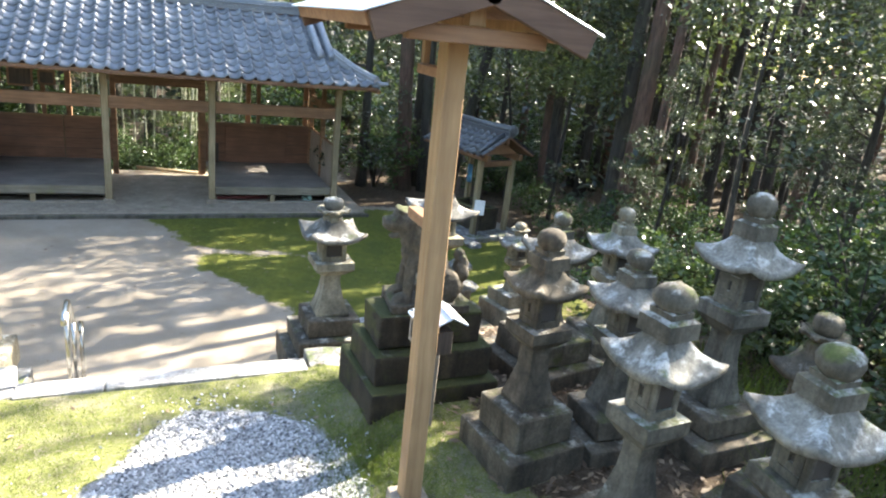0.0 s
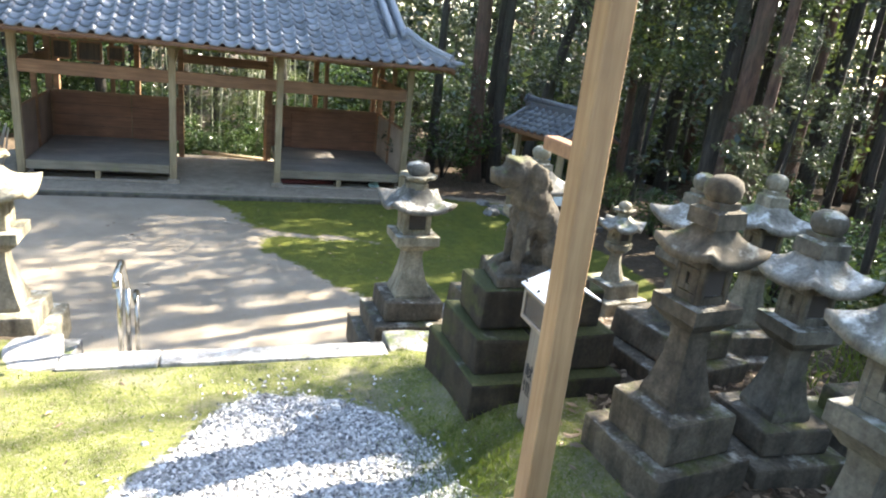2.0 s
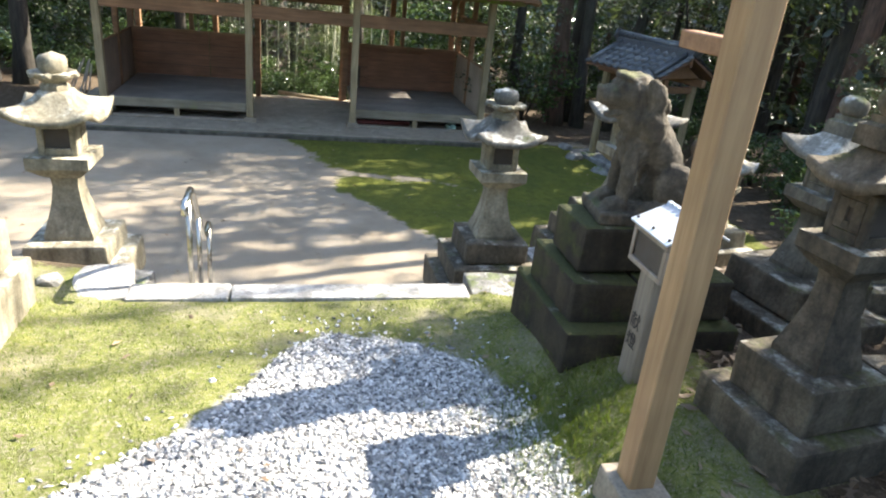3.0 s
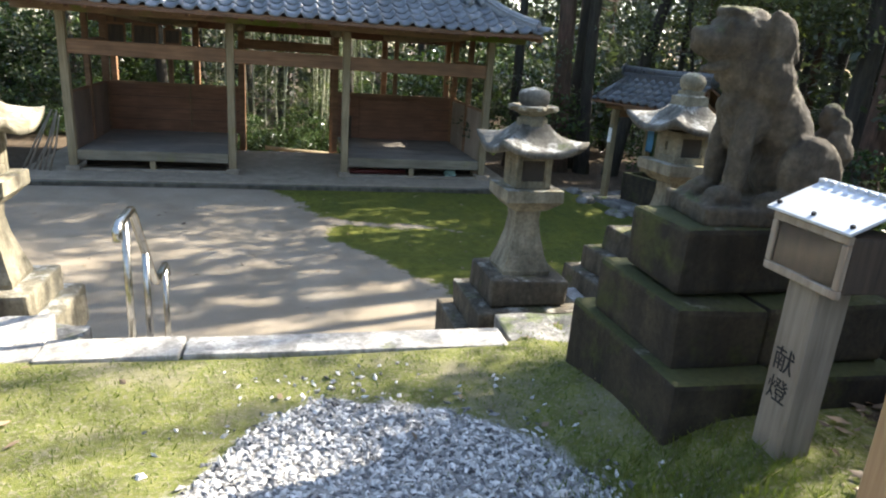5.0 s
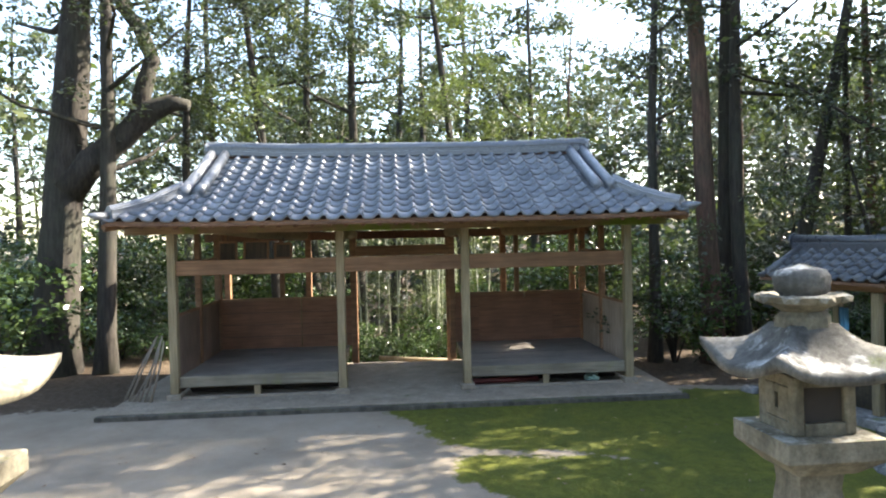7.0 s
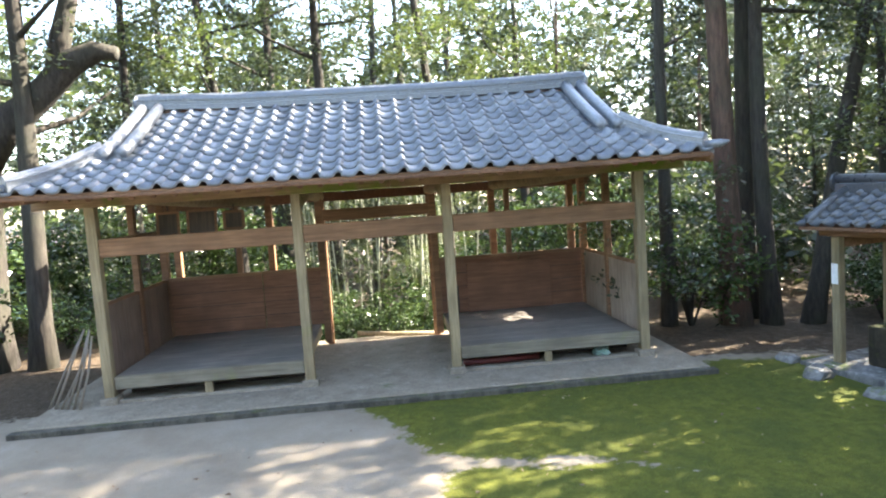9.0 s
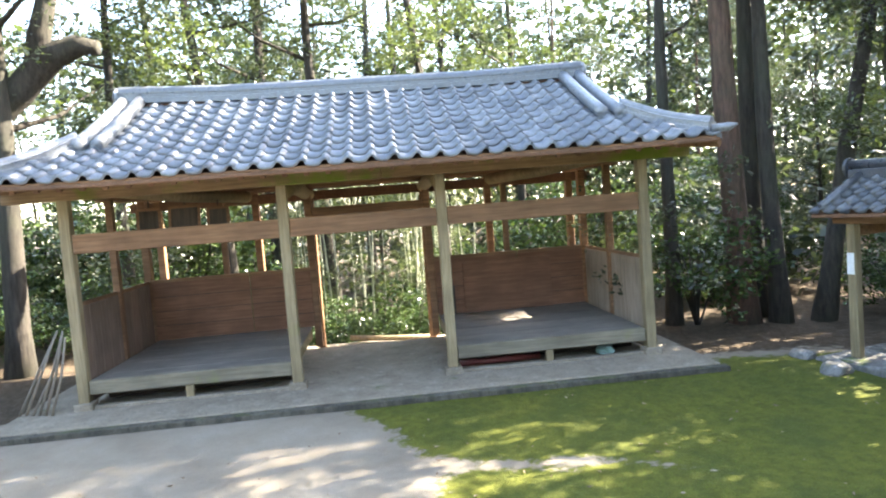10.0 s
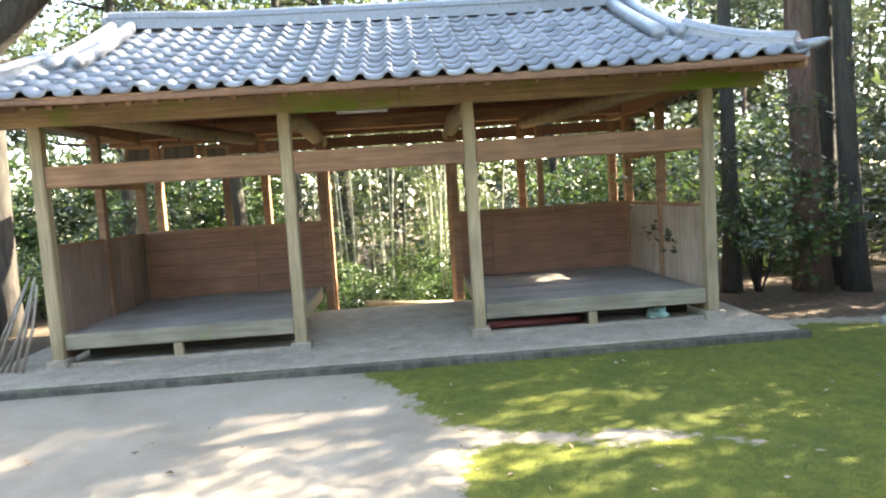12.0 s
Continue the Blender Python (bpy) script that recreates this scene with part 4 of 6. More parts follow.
def rock_at(x, y, size, flat=0.6, z=None, material=None, label="grey weathered field stone half sunk in the ground"):
    bm = bmesh.new()
    bmesh.ops.create_icosphere(bm, subdivisions=2, radius=0.5)
    sd = random.uniform(0, 99)
    ax, ay = random.uniform(0.8, 1.2), random.uniform(0.7, 1.1)
    for v in bm.verts:
        k = 1 + 0.38 * noise.noise(v.co * 2.2 + Vector((sd, 0, 0))) + 0.12 * noise.noise(v.co * 6 + Vector((0, sd, 0)))
        v.co = Vector((v.co.x * k * ax, v.co.y * k * ay, max(-0.3, min(0.38, v.co.z * k)) * flat)) * size
    t = thing("rock", label, "rock", pose(x, y, (height(x, y) if z is None else z) + 0.08 * size * flat, 0, 0, random.uniform(0, 360)), "field stones")
    part("stone", bm, material or ROCK, t)


small_hut()


# ---------------------------------------------------------------- stone lanterns
def cap_mesh(bm, half, z0, z1, lift, thick, sides=4, bulge=0.5, m=None):
    """A lantern cap: a curved pyramid with upturned corners and a thick rim."""
    n = 7
    per = 8 * sides
    rings = []
    for j in range(n + 1):
        s = j / n
        r = half * (1 - 0.70 * s)
        zc = z0 + thick + (z1 - z0 - thick) * (0.45 * s + 0.55 * s ** 2.4)
        loop = []
        for i in range(per):
            a = 2 * math.pi * i / per
            q = (a * sides / (2 * math.pi)) % 1.0
            c = abs(q - 0.5) * 2          # 1 at corners, 0 mid side
            ang = math.pi / sides
            rad = r * math.cos(ang) / math.cos((q - 0.5) * 2 * ang) / math.cos(ang)
            rad = rad if sides < 10 else r
            up = lift * (c ** 3.2) * (1 - s) ** 1.9
            swell = 0.045 * half * c ** 3 * math.sin(math.pi * min(1, s * 1.3))
            loop.append(bm.verts.new((rad * math.cos(a), rad * math.sin(a), zc + up + swell)))
        rings.append(loop)
    under = []
    for k, (sc, dz) in enumerate(((0.985, -thick), (0.55, -thick * 0.55))):
        loop = []
        for i in range(per):
            v = rings[0][i].co
            q = (i / per * sides) % 1.0
            c = abs(q - 0.5) * 2
            lo = lift * (c ** 3.2)
            loop.append(bm.verts.new((v.x * sc, v.y * sc, v.z + dz - (lo * 0.75 if k else 0))))
        under.append(loop)
    seq = [under[1], under[0]] + rings
    for a, b in zip(seq, seq[1:]):
        for i in range(per):
            j = (i + 1) % per
            bm.faces.new((a[i], a[j], b[j], b[i]))
    bm.faces.new(list(reversed(seq[0])))
    bm.faces.new(seq[-1])
    if m is not None:
        bmesh.ops.transform(bm, matrix=m, verts=[v for l in seq for v in l])
    return bm


def worn(bm, amount, scale=7.0):
    for v in bm.verts:
        v.co += Vector((noise.noise(v.co * scale), noise.noise(v.co * scale + Vector((9, 0, 0))), noise.noise(v.co * scale + Vector((0, 9, 0))))) * amount
    return bm


def blob(bm, c, r, rot=(0, 0, 0), sub=3):
    m = pose(*c, *rot) @ Matrix.Diagonal((*r, 1))
    bmesh.ops.create_icosphere(bm, subdivisions=sub, radius=1.0, matrix=m)


def lantern(x, y, ground_z, top_z, cap_w, stone, label, turn=0.0, sides=4, base_w=None, tiers=2, tier_h=0.17, shrink=0.27, knob="jewel", base_stone=None, lotus=True, cap_stone=None, slim=1.0, knob_stone=None, knob_r=0.083):
    """A stone lantern: stepped base, flared shaft, platform, fire box with openings, cap and jewel."""
    H = top_z - ground_z
    t = thing("stone_lantern", label, "stone lantern", pose(x, y, ground_z, random.uniform(-0.8, 0.8), random.uniform(-0.8, 0.8), turn), "stone lanterns")
    base_stone = base_stone or stone
    k = math.sqrt(2) if sides == 4 else 1.0
    bw = base_w or cap_w * 1.05
    z = -0.12
    for i in range(tiers):
        w = bw * (1 - shrink * i) / 2
        h = tier_h + (0.12 if i == 0 else 0.0)
        part("base_tier", worn(boxed(-w, w, -w, w, z, z + h, 0.022, wear=0.012), 0.004), base_stone, t, "square base stone")
        z += h
    rest = H - z
    knob_h = rest * 0.19
    cap_h = rest * 0.15
    box_h = rest * 0.185
    plat_h = rest * 0.12
    shaft_h = rest - knob_h - cap_h - box_h - plat_h
    s = cap_w * slim
    bm = bmesh.new()
    n = sides if sides != 4 else 4
    lathe(bm, [(0.28 * s * k, z), (0.285 * s * k, z + shaft_h * 0.07), (0.225 * s * k, z + shaft_h * 0.30), (0.165 * s * k, z + shaft_h * 0.60), (0.145 * s * k, z + shaft_h * 0.84), (0.155 * s * k, z + shaft_h)], n)
    part("shaft", worn(bm, 0.006), stone, t, "flared stone shaft")
    z += shaft_h
    bm = bmesh.new()
    lathe(bm, [(0.20 * s * k, z), (0.33 * s * k, z + plat_h * 0.45), (0.34 * s * k, z + plat_h * 0.5), (0.34 * s * k, z + plat_h), (0.2 * s * k, z + plat_h + 0.003)], n)
    part("platform", worn(bm, 0.004), stone, t)
    z += plat_h
    # fire box: four corner posts, lintels, sills, solid dark core painting the hollow's shade
    b = 0.215 * s
    fb = part("fire_box", boxed(-b * 0.80, b * 0.80, -b * 0.80, b * 0.80, z + box_h * 0.18, z + box_h * 0.84, 0.0), SHADE_DARK, t, "fire box, its shaded hollow a solid dark core")
    pw = b * 0.36
    for sx in (-1, 1):
        for sy in (-1, 1):
            cx, cy = sx * (b - pw / 2), sy * (b - pw / 2)
            part("corner_post", boxed(cx - pw / 2, cx + pw / 2, cy - pw / 2, cy + pw / 2, z + 0.001, z + box_h, 0.008), stone, fb)
    for rz in (0, 90):
        for sg in (-1, 1):
            ya, yb = sorted((sg * (b - 0.030), sg * (b - 0.004)))
            spans = [(pw - b, b - pw, 0.0, 0.22), (pw - b, b - pw, 0.80, 1.0)]
            if rz:   # side walls are closed but for a narrow slot
                spans += [(pw - b, -0.012, 0.221, 0.799), (0.018, b - pw, 0.221, 0.799), (-0.0119, 0.0179, 0.221, 0.40), (-0.0119, 0.0179, 0.64, 0.799)]
            for xa, xb, za, zb in spans:
                bm = boxed(xa, xb, ya, yb, z + box_h * za + 0.002, z + box_h * zb - 0.001, 0.003)
                bmesh.ops.transform(bm, matrix=pose(0, 0, 0, 0, 0, rz), verts=bm.verts)
                part("side_panel" if rz else "sill", bm, stone, fb)
    z += box_h
    bm = bmesh.new()
    cap_mesh(bm, cap_w / 2, z - 0.01, z + cap_h, cap_w * 0.14, 0.042, sides, m=pose(0, 0, 0, 0, 0, 45 if sides == 4 else 30))
    part("cap", worn(bm, 0.007), cap_stone or stone, t, "broad curved stone cap with upturned corners", True)
    z += cap_h
    r = knob_r
    bm = bmesh.new()
    if lotus:
        lathe(bm, [(r * 1.25, z - 0.02), (r * 1.2, z + knob_h * 0.12), (r * 0.95, z + knob_h * 0.2), (r * 1.2, z + knob_h * 0.3)], 8)
        lathe(bm, [(r * 1.0, z + knob_h * 0.22), (r * 1.75, z + knob_h * 0.36), (r * 1.95, z + knob_h * 0.47), (r * 1.8, z + knob_h * 0.50), (r * 1.2, z + knob_h * 0.44)], 12)
        for q in range(8):      # upturned petals round the seat
            blob(bm, (r * 1.7 * math.cos(q * math.pi / 4), r * 1.7 * math.sin(q * math.pi / 4), z + knob_h * 0.42), (r * 0.5, r * 0.5, knob_h * 0.10), (0, 0, 45 * q), 1)
        part("lotus_seat", worn(bm, 0.006), stone, t)
    else:
        lathe(bm, [(r * 1.75, z - 0.02), (r * 1.7, z + knob_h * 0.26), (r * 1.2, z + knob_h * 0.32), (r * 1.25, z + knob_h * 0.44), (r * 0.9, z + knob_h * 0.47)], 4)
        part("neck", worn(bm, 0.004), stone, t)
    bm = bmesh.new()
    k0 = z + knob_h * 0.43
    kh = knob_h * 0.57
    if knob == "jewel":
        lathe(bm, [(r * 0.8, k0), (r * 1.2, k0 + kh * 0.22), (r * 1.28, k0 + kh * 0.48), (r * 0.95, k0 + kh * 0.76), (r * 0.3, k0 + kh * 0.92), (r * 0.06, k0 + kh)], 14)
    else:
        if lotus:
            lathe(bm, [(r * 0.95, k0), (r * 1.02, k0 + kh * 0.10), (r * 1.18, k0 + kh * 0.20), (r * 1.22, k0 + kh * 0.62), (r * 1.05, k0 + kh * 0.80), (r * 0.55, k0 + kh * 0.90), (r * 0.12, k0 + kh)], 18, 0.02)
        else:
            lathe(bm, [(r * 0.85, k0), (r * 1.12, k0 + kh * 0.22), (r * 1.22, k0 + kh * 0.50), (r * 1.08, k0 + kh * 0.76), (r * 0.66, k0 + kh * 0.93), (r * 0.15, k0 + kh)], 16)
    part("jewel", worn(bm, 0.005), knob_stone or stone, t, "rounded jewel finial", True)
    return t


G = height
lantern(2.36, 6.66, -1.90, 0.03, 0.62, STONE_PALE, "pale weathered granite lantern with stained cap beside the steps", knob="round", base_stone=STONE_DARK, tiers=3, base_w=1.0, tier_h=0.20, shrink=0.21, cap_stone=STONE_CAP, knob_stone=STONE_CAP, knob_r=0.09)
lantern(-1.15, 6.68, -1.70, 0.07, 0.64, STONE_PALE, "sunlit pale granite lantern beside the steps", knob="round", tiers=2, base_w=0.85)
lantern(3.74, 6.98, -1.75, 0.19, 0.68, STONE_PALE, "pale granite lantern with wide curved cap on a stepped base", turn=3, knob="round", base_w=1.20, tiers=3, tier_h=0.2, shrink=0.2, base_stone=STONE_DARK, lotus=False, cap_stone=STONE_CAP)
lantern(3.0, 3.46, -1.10, 0.68, 0.41, STONE_DARK, "dark mossy stone lantern with round dark finial", turn=6, knob="round", base_w=0.66, tier_h=0.24, slim=1.18, lotus=False)
lantern(3.77, 3.47, -1.10, 0.51, 0.49, STONE_GREY, "grey stone lantern with lichen-pale cap on a mossy base", turn=-3, knob="round", base_w=0.66, tiers=2, base_stone=STONE_DARK, cap_stone=STONE_LICHEN, lotus=False)
lantern(3.03, 2.34, -1.05, 0.75, 0.47, STONE_GREY, "stone lantern with pale lichen-covered cap and pointed jewel", turn=5, knob="jewel", base_w=0.70, lotus=False, base_stone=STONE_DARK, cap_stone=STONE_LICHEN, knob_r=0.092)
lantern(4.69, 4.78, -1.15, 0.45, 0.50, STONE_PALE, "pale granite lantern with round finial on two base stones", turn=-6, knob="round", base_w=0.80, base_stone=STONE_DARK, lotus=False, cap_stone=STONE_LICHEN, knob_r=0.07)
lantern(3.86, 4.62, -1.12, 0.46, 0.48, STONE_GREY, "weathered grey lantern with thin pale cap behind the pedestal", turn=8, knob="round", base_w=0.86, tier_h=0.22, base_stone=STONE_DARK, cap_stone=STONE_LICHEN, lotus=False, knob_r=0.07)
lantern(4.83, 6.86, -1.60, -0.34, 0.46, STONE_PALE, "small pale stone lantern with rounded cap", turn=10, sides=6, knob="jewel", base_w=0.62, cap_stone=STONE_LICHEN, knob_r=0.06)
lantern(4.62, 3.32, -1.05, 0.98, 0.55, STONE_GREY, "tall grey stone lantern with wide drooping cap", turn=2, knob="round", base_w=0.85, base_stone=STONE_DARK, lotus=False, cap_stone=STONE_LICHEN, knob_r=0.088)
lantern(3.46, 1.72, -1.05, 0.68, 0.50, STONE_GREY, "stone lantern with broad pale cap among dry leaves", turn=-4, knob="round", base_w=0.76, lotus=False, base_stone=STONE_DARK, cap_stone=STONE_LICHEN, knob_r=0.09)
lantern(4.20, 2.30, -1.05, 0.52, 0.38, STONE_DARK, "small mossy stone lantern with yellow-green finial", turn=12, knob="round", base_w=0.6, knob_r=0.07)


# ---------------------------------------------------------------- guardian lion
def pedestal(x0, y0, sx, sy, gz, tops, name, label, stone, inset=0.06, inset_y=0.115):
    t = thing(name, label, "pedestal", pose(x0 + sx / 2, y0 + sy / 2, gz))
    lo = -0.32
    for i, top in enumerate(tops):
        a, b = sx / 2 - inset * i, sy / 2 - inset_y * i
        # each tier is laid of several blocks
        cuts = (-a, random.uniform(-0.25, 0.2) * a, a)
        for u, v in zip(cuts, cuts[1:]):
            part("block", worn(boxed(u + 0.003, v - 0.003, -b, b, lo, top - gz, 0.024, wear=0.014), 0.007), stone, t)
        lo = top - gz
    return t


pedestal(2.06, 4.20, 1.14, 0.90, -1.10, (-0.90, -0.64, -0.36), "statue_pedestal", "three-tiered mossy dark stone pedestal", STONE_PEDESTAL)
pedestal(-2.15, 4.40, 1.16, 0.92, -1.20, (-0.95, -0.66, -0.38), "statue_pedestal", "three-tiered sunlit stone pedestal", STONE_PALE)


def guardian_lion(x, y, z):
    """A seated stone lion that faces -x, fused from masses and remeshed into one skin."""
    bm = bmesh.new()
    blob(bm, (0.10, 0, 0.44), (0.12, 0.14, 0.34), (0, -33, 0))       # back
    blob(bm, (0.065, 0, 0.55), (0.085, 0.105, 0.30), (0, -33, 0))         # spine
    blob(bm, (0.20, 0, 0.22), (0.17, 0.165, 0.17))                     # haunches
    blob(bm, (-0.05, 0, 0.50), (0.11, 0.125, 0.20), (0, 10, 0))        # breast
    blob(bm, (-0.07, 0, 0.67), (0.145, 0.155, 0.16), (0, 15, 0))        # mane
    blob(bm, (-0.15, 0, 0.79), (0.15, 0.14, 0.125))                     # head
    blob(bm, (-0.27, 0, 0.765), (0.11, 0.095, 0.07))                   # muzzle
    blob(bm, (-0.355, 0, 0.795), (0.03, 0.055, 0.032), sub=2)          # nose
    blob(bm, (-0.235, 0, 0.665), (0.085, 0.07, 0.028), (0, -14, 0), 2)   # jaw
    blob(bm, (-0.21, 0, 0.88), (0.07, 0.115, 0.03), (0, 15, 0), 2)     # brow
    for s in (-1, 1):
        blob(bm, (-0.055, s * 0.145, 0.80), (0.06, 0.035, 0.115), (0, -24, 0), 2)    # ears
        blob(bm, (-0.03, s * 0.13, 0.63), (0.08, 0.045, 0.13), (0, -15, 0), 2)    # mane locks
        blob(bm, (-0.115, s * 0.095, 0.28), (0.052, 0.05, 0.25), (0, 2, 0))      # forelegs
        blob(bm, (-0.155, s * 0.10, 0.115), (0.085, 0.065, 0.05))                # forepaws
        blob(bm, (0.20, s * 0.15, 0.24), (0.15, 0.06, 0.17), (0, -20, 0))        # thighs
        blob(bm, (0.09, s * 0.16, 0.11), (0.14, 0.06, 0.05))                    # hind paws
    for dx, dy, dz, r in ((0.35, 0, 0.22, 0.09), (0.38, 0.05, 0.34, 0.075), (0.38, -0.05, 0.34, 0.075), (0.37, 0.02, 0.46, 0.07), (0.39, -0.03, 0.42, 0.06)):
        blob(bm, (dx, dy, dz), (r * 0.8, r * 0.8, r * 1.25), (0, -20, 0), 2)     # curled tail
    rr = random.Random(3)
    for k in range(44):                                                # curls of the mane
        s = rr.choice((-1, 1))
        a, e = rr.uniform(0.45, 1.57), rr.uniform(-0.9, 0.9)
        c = Vector((-0.08 + 0.14 * math.cos(e) * math.cos(a), s * 0.158 * math.cos(e) * math.sin(a), 0.69 + 0.17 * math.sin(e)))
        blob(bm, c, (0.042, 0.030, 0.048), sub=1)
    for k in range(24):
        blob(bm, (-0.14 + rr.uniform(-0.03, 0.05), rr.uniform(-0.12, 0.12), rr.uniform(0.46, 0.66)), (0.03, 0.028, 0.045), sub=1)
    for s in (-1, 1):
        blob(bm, (-0.245, s * 0.075, 0.835), (0.03, 0.028, 0.026), sub=2)        # eyes
        for q in range(3):
            blob(bm, (-0.225, s * 0.105 + (q - 1) * 0.04, 0.085), (0.03, 0.022, 0.035), sub=1)
    box(bm, -0.28, 0.44, -0.22, 0.22, 0.0, 0.085, 0.012)
    me = finish("guardian_lion", bm, STONE_LION, True)
    ob = tagged(new("guardian_lion", me), "weathered brown stone guardian lion seated on its pedestal", "statue")
    ob.matrix_world = pose(x, y, z, 0, 0, -7) @ Matrix.Diagonal((0.92, 0.90, 0.93, 1))
    rm = ob.modifiers.new("skin", "REMESH")
    rm.mode, rm.voxel_size, rm.use_smooth_shade = "VOXEL", 0.011, True
    tex = bpy.data.textures.new("carving", "CLOUDS")
    tex.noise_scale, tex.noise_depth = 0.05, 3
    dp = ob.modifiers.new("carving", "DISPLACE")
    dp.texture, dp.strength, dp.mid_level = tex, 0.022, 0.5
    return ob


guardian_lion(2.56, 4.65, -0.357)


# ---------------------------------------------------------------- offering sign and lamp post
def offering_sign(x, y, gz):
    t = thing("offering_sign", "grey wooden post carrying a glazed notice box under pale metal roof", "sign", pose(x, y, gz, 0, 0, 0))
    part("post", boxed(-0.07, 0.07, -0.07, 0.07, -0.15, 0.74, 0.008), GREY_WOOD, t, "grey wooden post with two painted characters")
    bx = part("box", boxed(-0.08, 0.11, -0.162, 0.162, 0.715, 0.90, 0.005), DARK_WOOD, t, "dark wooden notice box")
    for a, b, c, d in ((-0.168, 0.168, 0.70, 0.73), (-0.168, 0.168, 0.88, 0.91), (-0.168, -0.142, 0.731, 0.879), (0.142, 0.168, 0.731, 0.879)):
        part("frame", boxed(-0.103, -0.0805, a, b, c, d, 0.004), PALE_WOOD, bx, "pale wooden frame")
    part("pane", boxed(-0.094, -0.089, -0.142, 0.142, 0.731, 0.879, 0), GLASS, bx, "dusty glass pane")
    bm = bmesh.new()
    box(bm, -0.11, 0.115, -0.185, 0.185, -0.006, 0.006, 0.002, pose(-0.022, 0, 0.962, 0, -24, 0))
    rf = part("roof", bm, SHEET, t, "pale blue-grey sheet metal roof")
    bm = bmesh.new()
    box(bm, -0.075, 0.075, -0.185, 0.185, -0.006, 0.006, 0.002, pose(0.145, 0, 0.985, 0, 28, 0))
    part("rear_slope", bm, SHEET, rf)
    bm = bmesh.new()
    for k in range(9):
        yy = -0.172 + 0.043 * k
        box(bm, 0.065, 0.095, yy - 0.015, yy + 0.015, 1.006, 1.022, 0.003)
    part("ridge_strip", bm, SHEET, rf)
    for k in (-0.16, 0.0, 0.16):
        bm = bmesh.new()
        lathe(bm, [(0.009, 0), (0.009, 0.006), (0.004, 0.010)], 8, m=pose(-0.095, k, 0.937, 0, -24, 0))
        part("nail", bm, INK, rf)
    for i, ch in enumerate("\u732e\u71c8"):
        cu = bpy.data.curves.new("character", "FONT")
        cu.body, cu.size, cu.extrude, cu.align_x, cu.align_y = ch, 0.10, 0.0008, "CENTER", "CENTER"
        cu.materials.append(INK)
        ob = new("character", cu)
        ob.parent = t
        ob.matrix_local = pose(-0.0715, 0, 0.40 - 0.115 * i, 90, 0, -90)


offering_sign(2.42, 4.0, -1.11)


def lamp_post(x, y, gz):
    t = thing("lamp_post", "fresh cedar post with a small board-roofed lamp shelter on top", "lamp post", pose(x, y, gz, 0, -0.6, 0))
    part("foot", boxed(-0.12, 0.12, -0.12, 0.12, -0.12, 0.06, 0.015, wear=0.006), CONCRETE, t, "concrete foot")
    part("post", boxed(-0.062, 0.062, -0.062, 0.062, 0.055, 2.93, 0.006), NEW_WOOD, t, "square post of fresh pale cedar")
    part("lower_arm", boxed(-0.04, 0.04, 0.063, 0.36, 1.87, 1.935, 0.005), NEW_WOOD_X, t)
    part("upper_arm", boxed(-0.035, 0.035, 0.063, 0.42, 2.73, 2.785, 0.005), NEW_WOOD_X, t)
    part("upright", boxed(-0.02, 0.02, 0.37, 0.41, 2.787, 3.04, 0.004), NEW_WOOD, t)
    for ya in (-0.40, 0.62):
        part("tie", boxed(-0.42, 0.30, ya - 0.03, ya + 0.03, 2.932, 3.01, 0.006), NEW_WOOD_X, t)
    rf = part("roof", boxed(-0.11, -0.03, -0.48, 0.86, 3.13, 3.195, 0.006), NEW_WOOD_X, t, "small gabled board roof")
    for s in (-1, 1):
        part("plate", boxed(s * 0.30 - 0.095, s * 0.30 - 0.025, -0.48, 0.86, 3.01, 3.06, 0.005), NEW_WOOD, t)
        part("king_block", boxed(-0.115, -0.025, -0.40 if s < 0 else 0.59, -0.34 if s < 0 else 0.65, 3.012, 3.128, 0.005), NEW_WOOD, t)
        flip = Matrix.Scale(s, 4, (1, 0, 0))
        lie = pose(-0.07, 0, 0) @ flip @ pose(0, 0, 3.225, 0, 20, 0)

        def on_slope(name, mat, label, *b):
            bm = box(bmesh.new(), *b[:6], 0.003, lie)
            if s < 0:
                bmesh.ops.reverse_faces(bm, faces=bm.faces)
            return part(name, bm, mat, rf, label)

        for k in range(6):
            ya = -0.50 + 0.231 * k
            on_slope("roof_board", NEW_WOOD_X, "", 0.0, 0.585, ya, ya + 0.225, -0.012, 0.012)
        for ya in (-0.53, 0.91):
            on_slope("barge_board", BARGE_WOOD, "dark brown barge board", 0.0, 0.60, ya - 0.018, ya + 0.018, -0.11, 0.014)
        on_slope("eave_strip", NEW_WOOD_X, "", 0.587, 0.61, -0.51, 0.89, -0.05, 0.012)
        for k in range(4):
            ya = -0.56 + 0.377 * k
            on_slope("roof_sheet", SHEET, "pale sheet metal roofing", 0.0, 0.635, ya, ya + 0.371, 0.016, 0.024)
    bm = bmesh.new()
    tube(bm, [(-0.07, -0.57, 3.25), (-0.07, 0.95, 3.25)], [0.03, 0.03], 8)
    part("ridge_cap", bm, SHEET, rf, smooth=True)


lamp_post(2.06, 3.26, -1.14)


